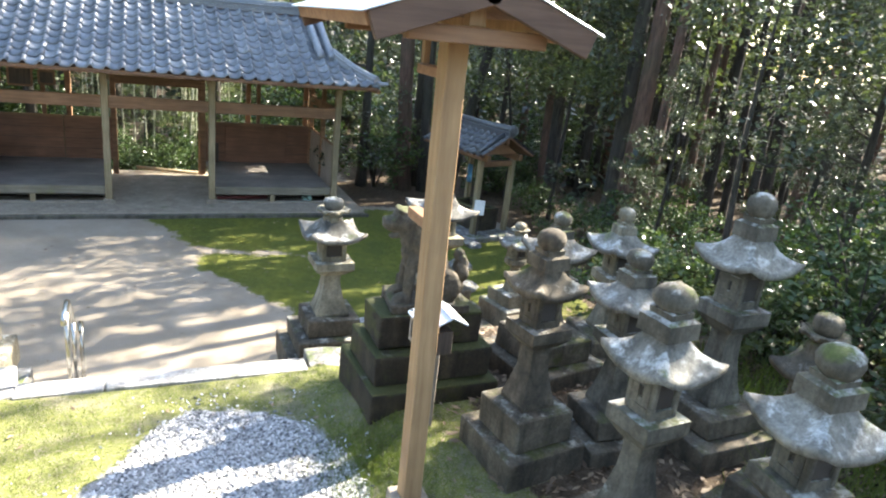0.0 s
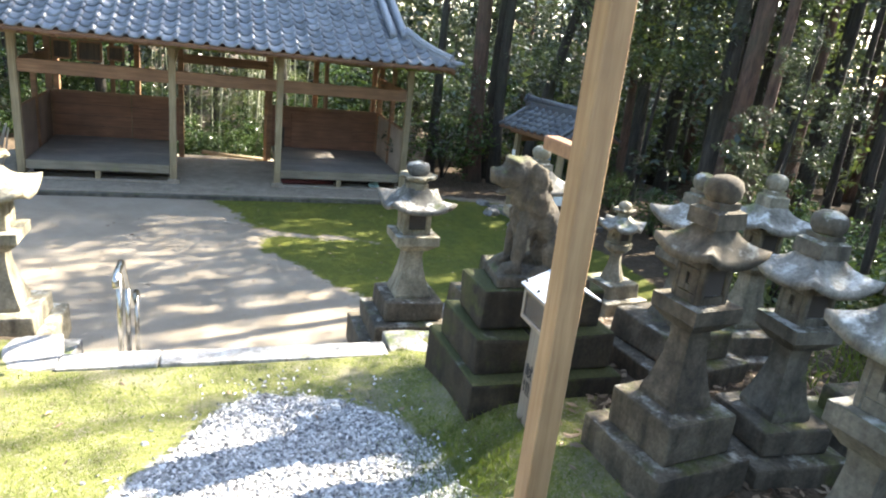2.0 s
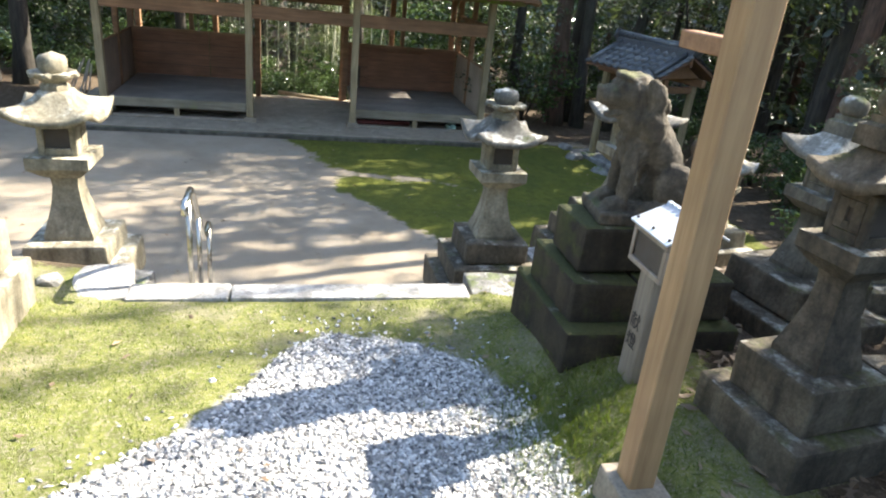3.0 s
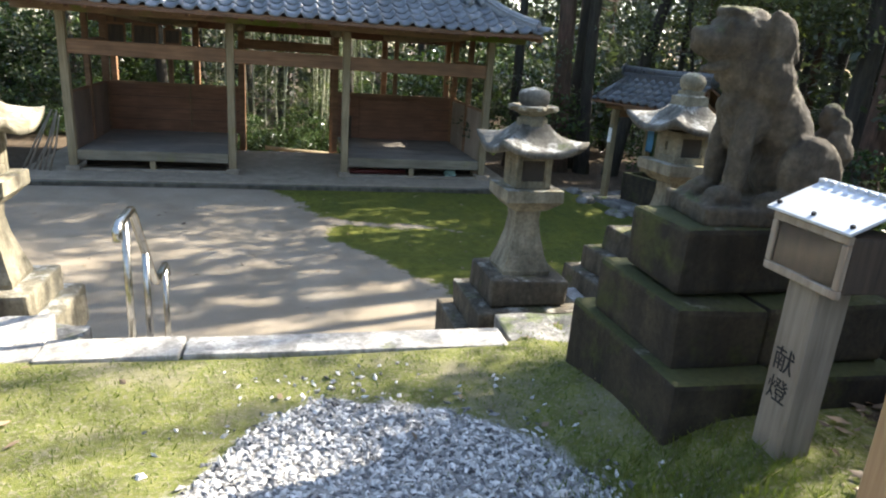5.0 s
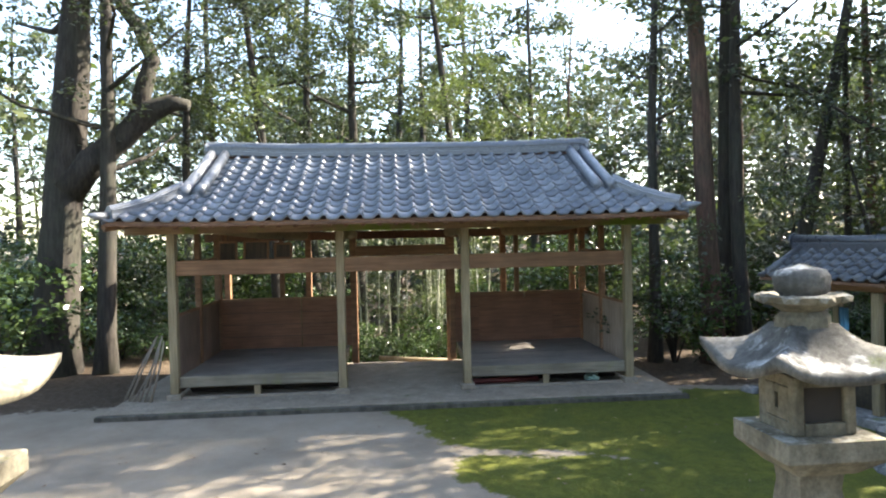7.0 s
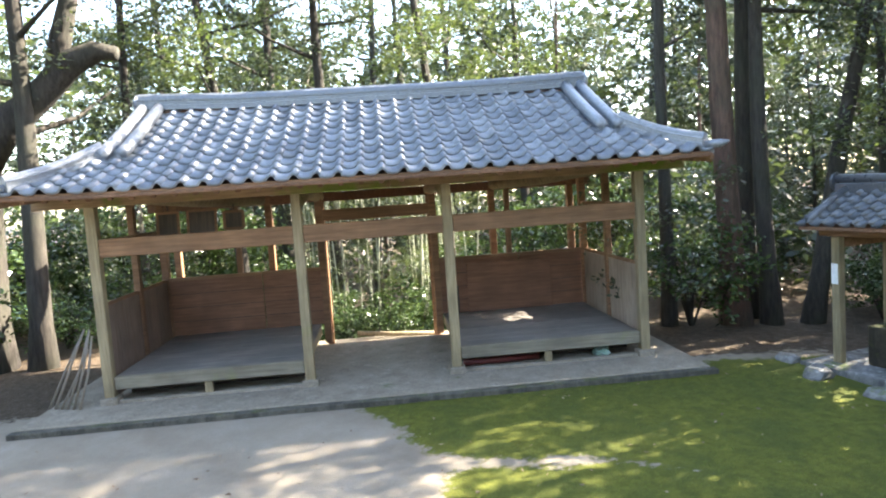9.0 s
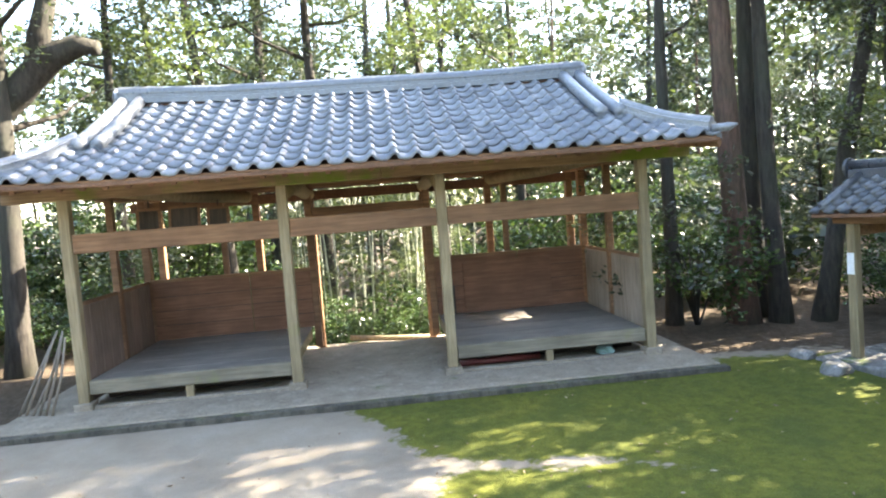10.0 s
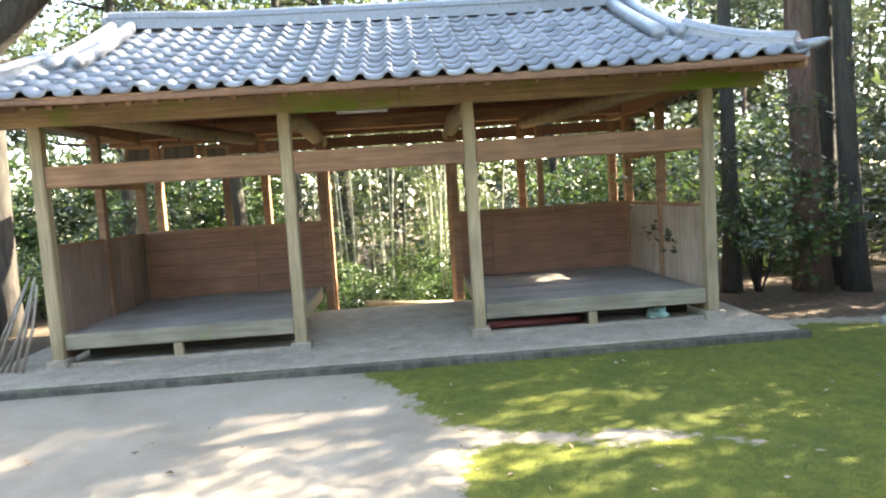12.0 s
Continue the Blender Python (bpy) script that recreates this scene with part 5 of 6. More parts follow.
# ---------------------------------------------------------------- handrail
def handrail():
    t = thing("handrail", "stainless steel handrail down the middle of the steps", "handrail", pose(-0.12, 5.7, TERRACE))
    rail = [(0, -0.21, 0.55), (0, -0.21, 0.60), (0, -0.17, 0.625), (0, 0.09, 0.625), (0, 0.14, 0.59), (0, 0.59, 0.06), (0, 0.64, 0.03), (0, 0.95, 0.03), (0, 1.0, 0.0), (0, 1.0, -0.06)]
    pts = []
    for a, b in zip(rail, rail[1:]):
        for k in range(3):
            pts.append(Vector(a).lerp(Vector(b), k / 3))
    pts.append(Vector(rail[-1]))
    bm = bmesh.new()
    tube(bm, pts, [0.024] * len(pts), 12)
    part("rail", bm, STEEL, t, "bent steel tube rail", True)
    for y, top in ((-0.06, 0.615), (0.37, 0.32), (0.93, 0.02)):
        bm = bmesh.new()
        foot = TERRACE - rise * (1 + max(0, int((5.7 + y - (KERB_Y + 0.235)) / tread))) - TERRACE
        tube(bm, [(0, y, foot - 0.02), (0, y, top)], [0.019, 0.019], 12)
        part("baluster", bm, STEEL, t, smooth=True)


handrail()
# stones at the foot of the terrace edge
for x, y, s, f in ((2.62, 5.62, 0.22, 0.6), (2.75, 5.85, 0.2, 0.6), (-0.68, 5.62, 0.20, 0.6), (-0.62, 5.95, 0.22, 0.7), (-1.0, 5.55, 0.2, 0.5), (-0.58, 6.75, 0.3, 0.7), (2.75, 8.0, 0.5, 0.5), (4.3, 8.0, 0.6, 0.5), (5.4, 9.6, 0.7, 0.4), (5.9, 10.6, 0.6, 0.4)):
    rock_at(x, y, s, f)


def slab(x0, x1, y0, y1, z0, z1, stone, label, turn):
    """One flat roughly split stone."""
    cx, cy = (x0 + x1) / 2, (y0 + y1) / 2
    t = thing("stone_slab", label, "stone slab", pose(cx, cy, z0, 1.5, -1.0, turn), "flat stones by the lantern")
    bm = boxed(x0 - cx, x1 - cx, y0 - cy, y1 - cy, 0.0, z1 - z0, 0.02, wear=0.02)
    bmesh.ops.subdivide_edges(bm, edges=bm.edges, cuts=2, use_grid_fill=True)
    part("stone", worn(bm, 0.03, 5.0), stone, t)


slab(1.87, 2.42, 5.36, 5.74, -1.46, -1.255, ROCK, "flat grey split stone beside the kerb", -6)
slab(-0.86, -0.515, 5.36, 5.82, -1.56, -1.25, KERB_STONE, "pale flat stone at the end of the kerb", 4)
slab(-0.84, -0.52, 5.86, 6.36, -1.95, -1.52, ROCK, "grey split stone beside the steps", -5)
slab(2.86, 3.11, 5.95, 6.60, -2.02, -1.66, KERB_STONE, "pale flat stone between two lantern bases", 2)
slab(2.87, 3.12, 6.63, 7.25, -2.02, -1.68, KERB_STONE, "pale flat stone between two lantern bases", -2)


# ---------------------------------------------------------------- trees
def leaf_cloud(centres, per, spread, size, rng, droop=0.3, slim=0.5):
    """Leaves as small folded quads, thrown round clump centres."""
    n = len(centres) * per
    c = np.repeat(np.array(centres, dtype=float), per, axis=0)
    off = rng.normal(0, 1, (n, 3))
    rad = rng.random((n, 1)) ** 0.5
    off = off / np.linalg.norm(off, axis=1, keepdims=True) * rad * np.array(spread)
    p = c + off
    d = rng.normal(0, 1, (n, 3))
    d[:, 2] = d[:, 2] * 0.5 - droop
    d /= np.linalg.norm(d, axis=1, keepdims=True)
    s = rng.normal(0, 1, (n, 3))
    s[:, 2] *= 0.6
    s -= d * np.sum(s * d, axis=1, keepdims=True)
    s /= np.linalg.norm(s, axis=1, keepdims=True)
    L = size * rng.uniform(0.6, 1.3, (n, 1))
    W = L * slim
    v = np.empty((n, 4, 3))
    v[:, 0] = p
    v[:, 1] = p + d * L * 0.5 + s * W * 0.5
    v[:, 2] = p + d * L
    v[:, 3] = p + d * L * 0.5 - s * W * 0.5
    return v.reshape(-1, 3), np.arange(n * 4).reshape(-1, 4)


def leaf_mesh(name, v, f, material):
    me = bpy.data.meshes.new(name)
    me.vertices.add(len(v))
    me.vertices.foreach_set("co", v.ravel())
    me.loops.add(f.size)
    me.loops.foreach_set("vertex_index", f.ravel().astype(np.int32))
    me.polygons.add(len(f))
    me.polygons.foreach_set("loop_start", np.arange(0, f.size, 4, dtype=np.int32))
    me.polygons.foreach_set("loop_total", np.full(len(f), 4, dtype=np.int32))
    me.materials.append(material)
    me.update(calc_edges=True)
    return me


def make_tree(seed, h, r, lean, crown_from, crown_r, clumps, per, leaf, size, bark, label, name="tree", limbs=9, wavy=0.25, spread=None, low=0.0):
    """One tree at the origin: tapered trunk, limbs as sub-parts, a crown of leaves."""
    rng = np.random.default_rng(seed)
    rd = random.Random(seed)
    t = thing(name, label, "tree", group="woodland trees")
    n = 12
    path = []
    for i in range(n + 1):
        s = i / n
        path.append(Vector((lean[0] * s * h + wavy * math.sin(3.1 * s + seed) * s, lean[1] * s * h + wavy * math.cos(2.3 * s + seed * 2) * s, -0.3 + (h + 0.3) * s)))
    radii = [r * (1.45 - 0.45 * smooth01(0, 0.10, i / n)) * (1 - 0.80 * (i / n) ** 1.2) for i in range(n + 1)]
    bm = bmesh.new()
    tube(bm, path, radii, 12)
    trunk = part("trunk", worn(bm, r * 0.18, 1.8), bark, t, smooth=True)
    centres = []
    for k in range(limbs):
        s = crown_from + (0.96 - crown_from) * (k + 0.5) / limbs
        i = min(n - 1, int(s * n))
        p = path[i].lerp(path[i + 1], s * n - i)
        a = rd.uniform(0, 2 * math.pi)
        L = crown_r * (1.1 - 0.55 * (s - crown_from) / (1 - crown_from)) * rd.uniform(0.7, 1.15)
        tip = p + Vector((math.cos(a) * L, math.sin(a) * L, L * rd.uniform(0.1, 0.55)))
        mid = p.lerp(tip, 0.5) + Vector((rd.uniform(-0.2, 0.2), rd.uniform(-0.2, 0.2), -0.08 * L))
        bm = bmesh.new()
        rr = radii[i] * 0.42
        tube(bm, [p, mid, tip], [rr, rr * 0.6, rr * 0.18], 6)
        part("limb", bm, bark, trunk, smooth=True)
        for u in (0.45, 0.75, 1.0):
            centres.append(p.lerp(tip, u) + Vector((0, 0, 0.1)))
    cs = []
    for k in range(clumps):
        c = Vector(rd.choice(centres)) + Vector((rd.gauss(0, 0.45), rd.gauss(0, 0.45), rd.gauss(0, 0.35))) * crown_r * 0.45
        cs.append(tuple(c))
    for k in range(int(clumps * low)):
        s = rd.uniform(0.08, crown_from)
        a = rd.uniform(0, 6.28)
        cs.append((lean[0] * s * h + math.cos(a) * crown_r * rd.uniform(0.2, 0.8), lean[1] * s * h + math.sin(a) * crown_r * rd.uniform(0.2, 0.8), s * h))
    v, f = leaf_cloud(cs, per, spread or (0.46, 0.46, 0.30), size, rng)
    tagged(part("crown", leaf_mesh("crown", v, f, leaf), None, t), kind="stuff")
    return t


def shrub(seed, r, h, clumps, per, leaf, size, label):
    rng = np.random.default_rng(seed)
    rd = random.Random(seed)
    t = thing("shrub", label, "shrub", group="undergrowth")
    cs = []
    for k in range(7):
        a, L = rd.uniform(0, 6.28), r * rd.uniform(0.4, 0.9)
        tip = (math.cos(a) * L, math.sin(a) * L, h * rd.uniform(0.6, 1.0))
        bm = bmesh.new()
        tube(bm, [(0, 0, -0.1), (tip[0] * 0.35, tip[1] * 0.35, tip[2] * 0.55), tip], [0.022, 0.016, 0.005], 5)
        part("stem", bm, BARK, t, smooth=True)
    for k in range(clumps):
        a, L = rd.uniform(0, 6.28), r * rd.random() ** 0.6
        cs.append((math.cos(a) * L, math.sin(a) * L, h * (0.15 + 0.85 * rd.random() * (1 - 0.4 * L / r))))
    v, f = leaf_cloud(cs, per, (0.24, 0.24, 0.18), size, rng, 0.1, 0.48)
    tagged(part("foliage", leaf_mesh("foliage", v, f, leaf), None, t), kind="stuff")
    return t


def plant(proto, x, y, turn, scale=1.0, dz=0.0):
    return copy_thing(proto, pose(x, y, height(x, y) + dz, 0, 0, turn) @ Matrix.Scale(scale, 4))


OAK = "evergreen broadleaf tree with dark bark and loose crown"
protos = [
    make_tree(1, 13, 0.19, (0.02, 0.0), 0.30, 2.7, 150, 78, LEAF_DARK, 0.12, BARK, OAK, limbs=11),
    make_tree(2, 15, 0.16, (-0.04, 0.02), 0.38, 2.4, 130, 72, LEAF_LIGHT, 0.11, BARK, "slender broadleaf tree with sunlit yellow-green leaves", limbs=11, wavy=0.5),
    make_tree(3, 12, 0.13, (0.05, -0.02), 0.25, 2.2, 140, 72, LEAF_DARK, 0.11, BARK, "thin evergreen tree with leaves low on the trunk", limbs=10, wavy=0.4, low=0.25),
    make_tree(4, 16, 0.21, (0.0, 0.0), 0.42, 2.3, 130, 72, LEAF_DARK, 0.12, BARK_RED, "tall straight cedar with reddish bark", limbs=12, wavy=0.1),
]
# slim stems of the wood, mostly bare
poles = [
    make_tree(11, 11, 0.085, (0.05, 0.02), 0.5, 1.6, 45, 40, LEAF_LIGHT, 0.16, BARK, "slim young tree with bare lower stem", limbs=7, wavy=0.3, low=0.15),
    make_tree(12, 12, 0.10, (-0.06, 0.0), 0.55, 1.6, 45, 40, LEAF_DARK, 0.16, BARK_RED, "slim young cedar with bare lower stem", limbs=7, wavy=0.15, low=0.1),
]
# farther trees
farther = [
    make_tree(15, 13, 0.18, (0.03, 0.0), 0.28, 2.8, 60, 42, LEAF_DARK, 0.24, BARK, "dark evergreen deep in the wood", limbs=8, wavy=0.3, low=0.2),
    make_tree(16, 14, 0.17, (-0.03, 0.0), 0.30, 2.6, 60, 42, LEAF_LIGHT, 0.22, BARK, "leafy sunlit tree deep in the wood", limbs=8, wavy=0.4, low=0.2),
]
shrubs = [
    shrub(21, 1.0, 1.5, 70, 34, LEAF_SHRUB, 0.10, "glossy evergreen shrub of the undergrowth"),
    shrub(22, 1.2, 2.3, 90, 36, LEAF_SHRUB, 0.11, "tall glossy evergreen shrub"),
    shrub(23, 0.8, 1.0, 50, 30, LEAF_LIGHT, 0.11, "low bright green shrub"),
]


def bamboo(seed):
    rd = random.Random(seed)
    t = thing("bamboo", "thin pale green bamboo culm with leafy top", "bamboo", group="bamboo grove")
    h = rd.uniform(5.5, 7.5)
    bx = rd.uniform(-0.5, 0.5)
    path = [(bx * (k / 8) ** 2, 0.2 * bx * (k / 8) ** 2, -0.2 + (h + 0.2) * k / 8) for k in range(9)]
    bm = bmesh.new()
    tube(bm, path, [0.024 * (1 - 0.75 * k / 8) + 0.004 for k in range(9)], 7)
    part("culm", bm, BAMBOO, t, smooth=True)
    rng = np.random.default_rng(seed)
    cs = [(bx * s * s + rd.gauss(0, 0.3), rd.gauss(0, 0.3), h * s) for s in [rd.uniform(0.35, 1.0) for _ in range(26)]]
    v, f = leaf_cloud(cs, 14, (0.3, 0.3, 0.25), 0.17, rng, 0.5, 0.16)
    tagged(part("leaves", leaf_mesh("leaves", v, f, LEAF_BAMBOO), None, t), kind="stuff")
    return t


bamboos = [bamboo(s) for s in (31, 32, 33)]

rd = random.Random(77)
taken = []


def clear_of(x, y, gap):
    return all((x - a) ** 2 + (y - b) ** 2 > gap * gap for a, b in taken)


def in_clearing(x, y):
    if -6.5 < x < 5.8 and -3.5 < y < 19.6:
        return True
    if 5.7 < x < 9.2 and 6.5 < y < 15.3:
        return True
    return 5.8 <= x < 6.8 and -1 < y < 6.5


used = set()
under_list = []


def sun_limit(x, y):
    """Tree height limit above ground, set to let sun reach terrace and pavilion's rear."""
    if 5.5 < x < 26 and 0.4 + 0.26 * x < y < 7.5 + 0.26 * (x + 1.2):
        return max(2.2, 0.74 * (x - 1.3) - 0.4)
    if 3.4 < x < 20 and 15.9 + 0.26 * x < y < 24.5 + 0.26 * x:
        return max(2.0, 0.74 * (x - 3.0) + 0.6)
    return 99.0


def put(proto, x, y, turn, scale=1.0, dz=0.0):
    taken.append((x, y))
    tall = 2.6 if proto in shrubs else 7.0 if proto in bamboos else 13.5
    scale = scale if proto in under_list else min(scale, max(0.45 if proto in shrubs else 0.0, sun_limit(x, y) / tall))
    if scale < 0.3:
        return None
    if proto.name not in used and abs(scale - 1) < 0.15:
        used.add(proto.name)
        proto.matrix_world = pose(x, y, height(x, y) + dz, 0, 0, turn)
        return proto
    return plant(proto, x, y, turn, scale, dz)


# the trees that stand out
def old_tree():
    """The huge evergreen: trunk leaning over, one thick crooked limb with a sawn stub, an upright branch."""
    t = make_tree(41, 13, 0.45, (0.10, 0.02), 0.55, 3.8, 190, 44, LEAF_DARK, 0.17, BARK, "huge old evergreen with a thick crooked limb beside the pavilion", limbs=10, wavy=0.12)
    trunk = next(c for c in t.children if c.name.startswith("trunk"))
    for path, radii, label in (
            ([(0.45, 0, 3.7), (0.95, 0.05, 4.3), (1.5, 0.1, 4.75), (2.05, 0.1, 5.3), (2.55, 0.12, 5.48), (2.85, 0.12, 5.42)], [0.34, 0.29, 0.26, 0.24, 0.17, 0.13], "sawn-off thick limb"),
            ([(1.85, 0.1, 5.1), (1.95, 0.1, 5.7), (2.15, 0.08, 6.4), (1.95, 0.05, 7.0), (1.65, 0, 7.4), (1.7, 0, 9.2)], [0.20, 0.17, 0.16, 0.15, 0.14, 0.08], "")):
        bm = bmesh.new()
        tube(bm, path, radii, 12)
        part("thick_limb", worn(bm, 0.06, 2.2), BARK, trunk, label, True)
    return t


big = old_tree()
big.matrix_world = pose(-6.42, 17.9, height(-6.42, 17.9))
taken.append((-6.42, 17.9))
cedar = make_tree(42, 16, 0.20, (-0.055, -0.03), 0.50, 2.4, 110, 42, LEAF_DARK, 0.16, BARK_RED, "straight leaning cedar with reddish bark beside the pavilion", limbs=9, wavy=0.05)
cedar.matrix_world = pose(6.76, 16.4, height(6.76, 16.4))
taken.append((6.76, 16.4))
crook = make_tree(43, 14, 0.145, (-0.03, 0.0), 0.36, 2.8, 150, 44, LEAF_LIGHT, 0.16, BARK, "crooked forked evergreen beside the cedar", limbs=10, wavy=0.8)
crook.matrix_world = pose(7.35, 16.3, height(7.35, 16.3))
taken.append((7.35, 16.3))
leaner = make_tree(44, 12, 0.15, (0.20, 0.02), 0.42, 2.6, 130, 44, LEAF_DARK, 0.16, BARK, "dark evergreen leaning away from the pavilion", limbs=9, wavy=0.3)
leaner.matrix_world = pose(7.95, 16.2, height(7.95, 16.2))
taken.append((7.95, 16.2))
for k, x, y, tn, sc in ((0, -5.25, 17.7, 30, 0.95), (2, -4.4, 20.6, 100, 1.0), (2, 5.65, 16.6, 40, 0.95), (1, -2.4, 21.5, 10, 1.0), (0, -0.3, 23.5, 200, 1.1), (1, 2.6, 22.5, 60, 0.95), (3, 5.4, 20.8, 0, 1.0), (2, 6.3, 19.2, 250, 1.05), (0, 10.4, 14.8, 130, 0.95), (3, 9.8, 11.0, 40, 1.0), (2, 8.3, 8.2, 80, 1.0), (0, 8.6, 5.2, 170, 1.0), (1, 7.4, 2.2, 20, 1.0), (3, 7.3, -0.8, 90, 1.0), (2, 10.8, 7.5, 10, 1.1)):
    put(protos[k], x, y, tn, sc)
for _ in range(2600):
    x, y = rd.uniform(-26, 34), rd.uniform(-10, 46)
    if in_clearing(x, y) or not clear_of(x, y, 2.0):
        continue
    if len(taken) > 150:
        break
    near = 17 < y < 27 and -9 < x < 12
    if -1.6 < x < 3.6 and 17 < y < 27:
        continue
    if rd.random() < 0.55:
        put(rd.choice(poles), x, y, rd.uniform(0, 360), rd.uniform(0.85, 1.2))
    elif near:
        put(protos[rd.choice((0, 1, 2, 2, 3))], x, y, rd.uniform(0, 360), rd.uniform(0.8, 1.15))
    else:
        put(rd.choice(farther), x, y, rd.uniform(0, 360), rd.uniform(0.8, 1.15))
# close wood added on the sunny side of lanterns and court, to shade them
for x, y, sc in ((10.4, 11.6, 0.85), (15.6, 14.4, 1.0), (13.0, 17.5, 1.0), (16.5, 18.5, 1.0)):
    put(farther[int(x * 7) % 2], x, y, rd.uniform(0, 360), sc)
for x, y, sc in ((0.5, 29.5, 1.1), (3.4, 31.0, 1.15), (6.0, 28.8, 1.0), (-3.0, 31.5, 1.1), (2.0, 36.0, 1.3)):
    put(farther[int(y) % 2], x, y, rd.uniform(0, 360), sc)
taken = []
n_shrub = 0
for _ in range(3000):
    x, y = rd.uniform(-16, 24), rd.uniform(-4, 32)
    if in_clearing(x, y) or not clear_of(x, y, 1.1) or (-1.4 < x < 3.4 and 17 < y < 27):
        continue
    put(shrubs[rd.choice((0, 1, 1, 2))], x, y, rd.uniform(0, 360), rd.uniform(0.45, 0.7) if x > 6 and y < 16 else rd.uniform(0.75, 1.3))
    n_shrub += 1
    if n_shrub > 135:
        break
# small trees added to shade the lanterns, crowns kept above the view
under = [
    make_tree(51, 5.6, 0.065, (0.05, 0.03), 0.50, 1.5, 75, 44, LEAF_DARK, 0.11, BARK, "small understorey tree with thin bare stem, added for shade", limbs=8, wavy=0.25),
    make_tree(52, 5.2, 0.055, (-0.06, 0.04), 0.48, 1.4, 70, 44, LEAF_LIGHT, 0.10, BARK, "small leafy understorey tree with crooked stem, added for shade", limbs=8, wavy=0.35),
]
under_list += under
taken = []
k = 0
while k < 5:
    x, y = rd.uniform(6.3, 10.5), rd.uniform(0.6, 9.0)
    if not clear_of(x, y, 0.9) or (x < 9.2 and y > 7.6):
        continue
    put(under[k % 2], x, y, rd.uniform(0, 360), min(1.15, (0.76 * (x - 1.2) - 0.1) / 5.6))
    k += 1
taken = []
k = 0
while k < 34:
    x, y = rd.uniform(6.1, 11.0), rd.uniform(-0.5, 11.0)
    if not clear_of(x, y, 0.75) or (x < 9.0 and y > 7.2):
        continue
    taken.append((x, y))
    plant(shrubs[k % 2], x, y, rd.uniform(0, 360), rd.uniform(0.5, 0.85))
    k += 1
for x, y in ((8.9, 9.0), (9.3, 10.4), (9.2, 12.0), (9.4, 14.0), (9.6, 16.4), (10.4, 16.0)):
    plant(shrubs[0], x, y, rd.uniform(0, 360), rd.uniform(0.6, 0.85))
# low leafy trees added beyond the small pavilion to shade the moss
for x, y, sc in ((9.7, 13.6, 1.12), (10.4, 12.3, 1.15), (10.3, 14.9, 1.15), (11.3, 13.4, 1.2), (11.2, 11.4, 1.1), (9.5, 15.6, 1.0)):
    put(under[int(x * 10) % 2], x, y, rd.uniform(0, 360), sc)
# close-set bare trunks of the planted wood beyond the lanterns
stems = [
    make_tree(71, 12, 0.13, (0.035, 0.01), 0.70, 1.3, 5, 16, LEAF_DARK, 0.17, BARK_RED, "tall bare-stemmed cedar of the close wood", limbs=6, wavy=0.1),
    make_tree(72, 11, 0.09, (0.05, 0.0), 0.70, 1.2, 5, 16, LEAF_DARK, 0.17, BARK, "slender bare-stemmed tree of the close wood", limbs=6, wavy=0.2),
    make_tree(73, 12, 0.17, (0.02, 0.02), 0.70, 1.4, 5, 16, LEAF_LIGHT, 0.17, BARK, "stout dark-stemmed tree of the close wood", limbs=6, wavy=0.15),
]
under_list += stems
k = 0
while k < 74:
    x, y = rd.uniform(7.2, 19), rd.uniform(-1.5, 17.5)
    if not clear_of(x, y, 0.75) or in_clearing(x, y) or (x < 9.4 and 10.5 < y < 16.5) or (x < 14 and 3.2 + 0.26 * x < y < 5.3 + 0.26 * x):
        continue
    put(stems[k % 3], x, y, rd.uniform(0, 360), rd.uniform(0.85, 1.15))
    k += 1
for k in range(7):
    plant(shrubs[2], 6.4 + rd.uniform(-0.3, 1.6), 0.4 + 0.95 * k, rd.uniform(0, 360), rd.uniform(0.7, 1.0))
for k in range(36):
    x, y = rd.uniform(-1.6, 4.0), rd.uniform(21.0, 26)
    put(bamboos[k % 3], x, y, rd.uniform(0, 360), rd.uniform(0.85, 1.1))

for x, y, sc in ((-5.6, 19.4, 0.7), (-4.6, 19.0, 0.6), (-7.6, 19.6, 0.8), (-8.6, 18.4, 0.8), (-6.6, 20.6, 0.9), (-9.8, 19.8, 1.0), (-4.2, 20.2, 0.8), (-8.2, 21.4, 1.0), (-10.5, 17.6, 0.9), (-5.4, 21.6, 1.0)):
    plant(shrubs[int(-x * 10) % 2], x, y, rd.uniform(0, 360), sc)
# taller evergreen growth that closes the view behind the pavilion's back wall
for k in range(26):
    x = -9.5 + 0.68 * k
    if -0.8 < x < 2.6 or k % 3 == 1:
        continue
    plant(shrubs[1], x + rd.uniform(-0.3, 0.3), 23.6 + rd.uniform(-1.0, 2.2), rd.uniform(0, 360), rd.uniform(1.1, 1.7))
sasa = shrub(24, 1.1, 2.4, 95, 34, LEAF_BAMBOO, 0.13, "bright dwarf bamboo thicket behind the pavilion")
sasa.matrix_world = pose(0.3, 22.0, height(0.3, 22.0)) @ Matrix.Scale(0.8, 4)
for x, y, sc in ((2.9, 22.4, 0.8), (-0.4, 23.4, 0.9), (1.4, 23.8, 1.0), (-1.8, 22.4, 0.9), (4.0, 21.2, 0.8), (-2.8, 20.6, 0.8)):
    plant(sasa, x, y, rd.uniform(0, 360), sc)
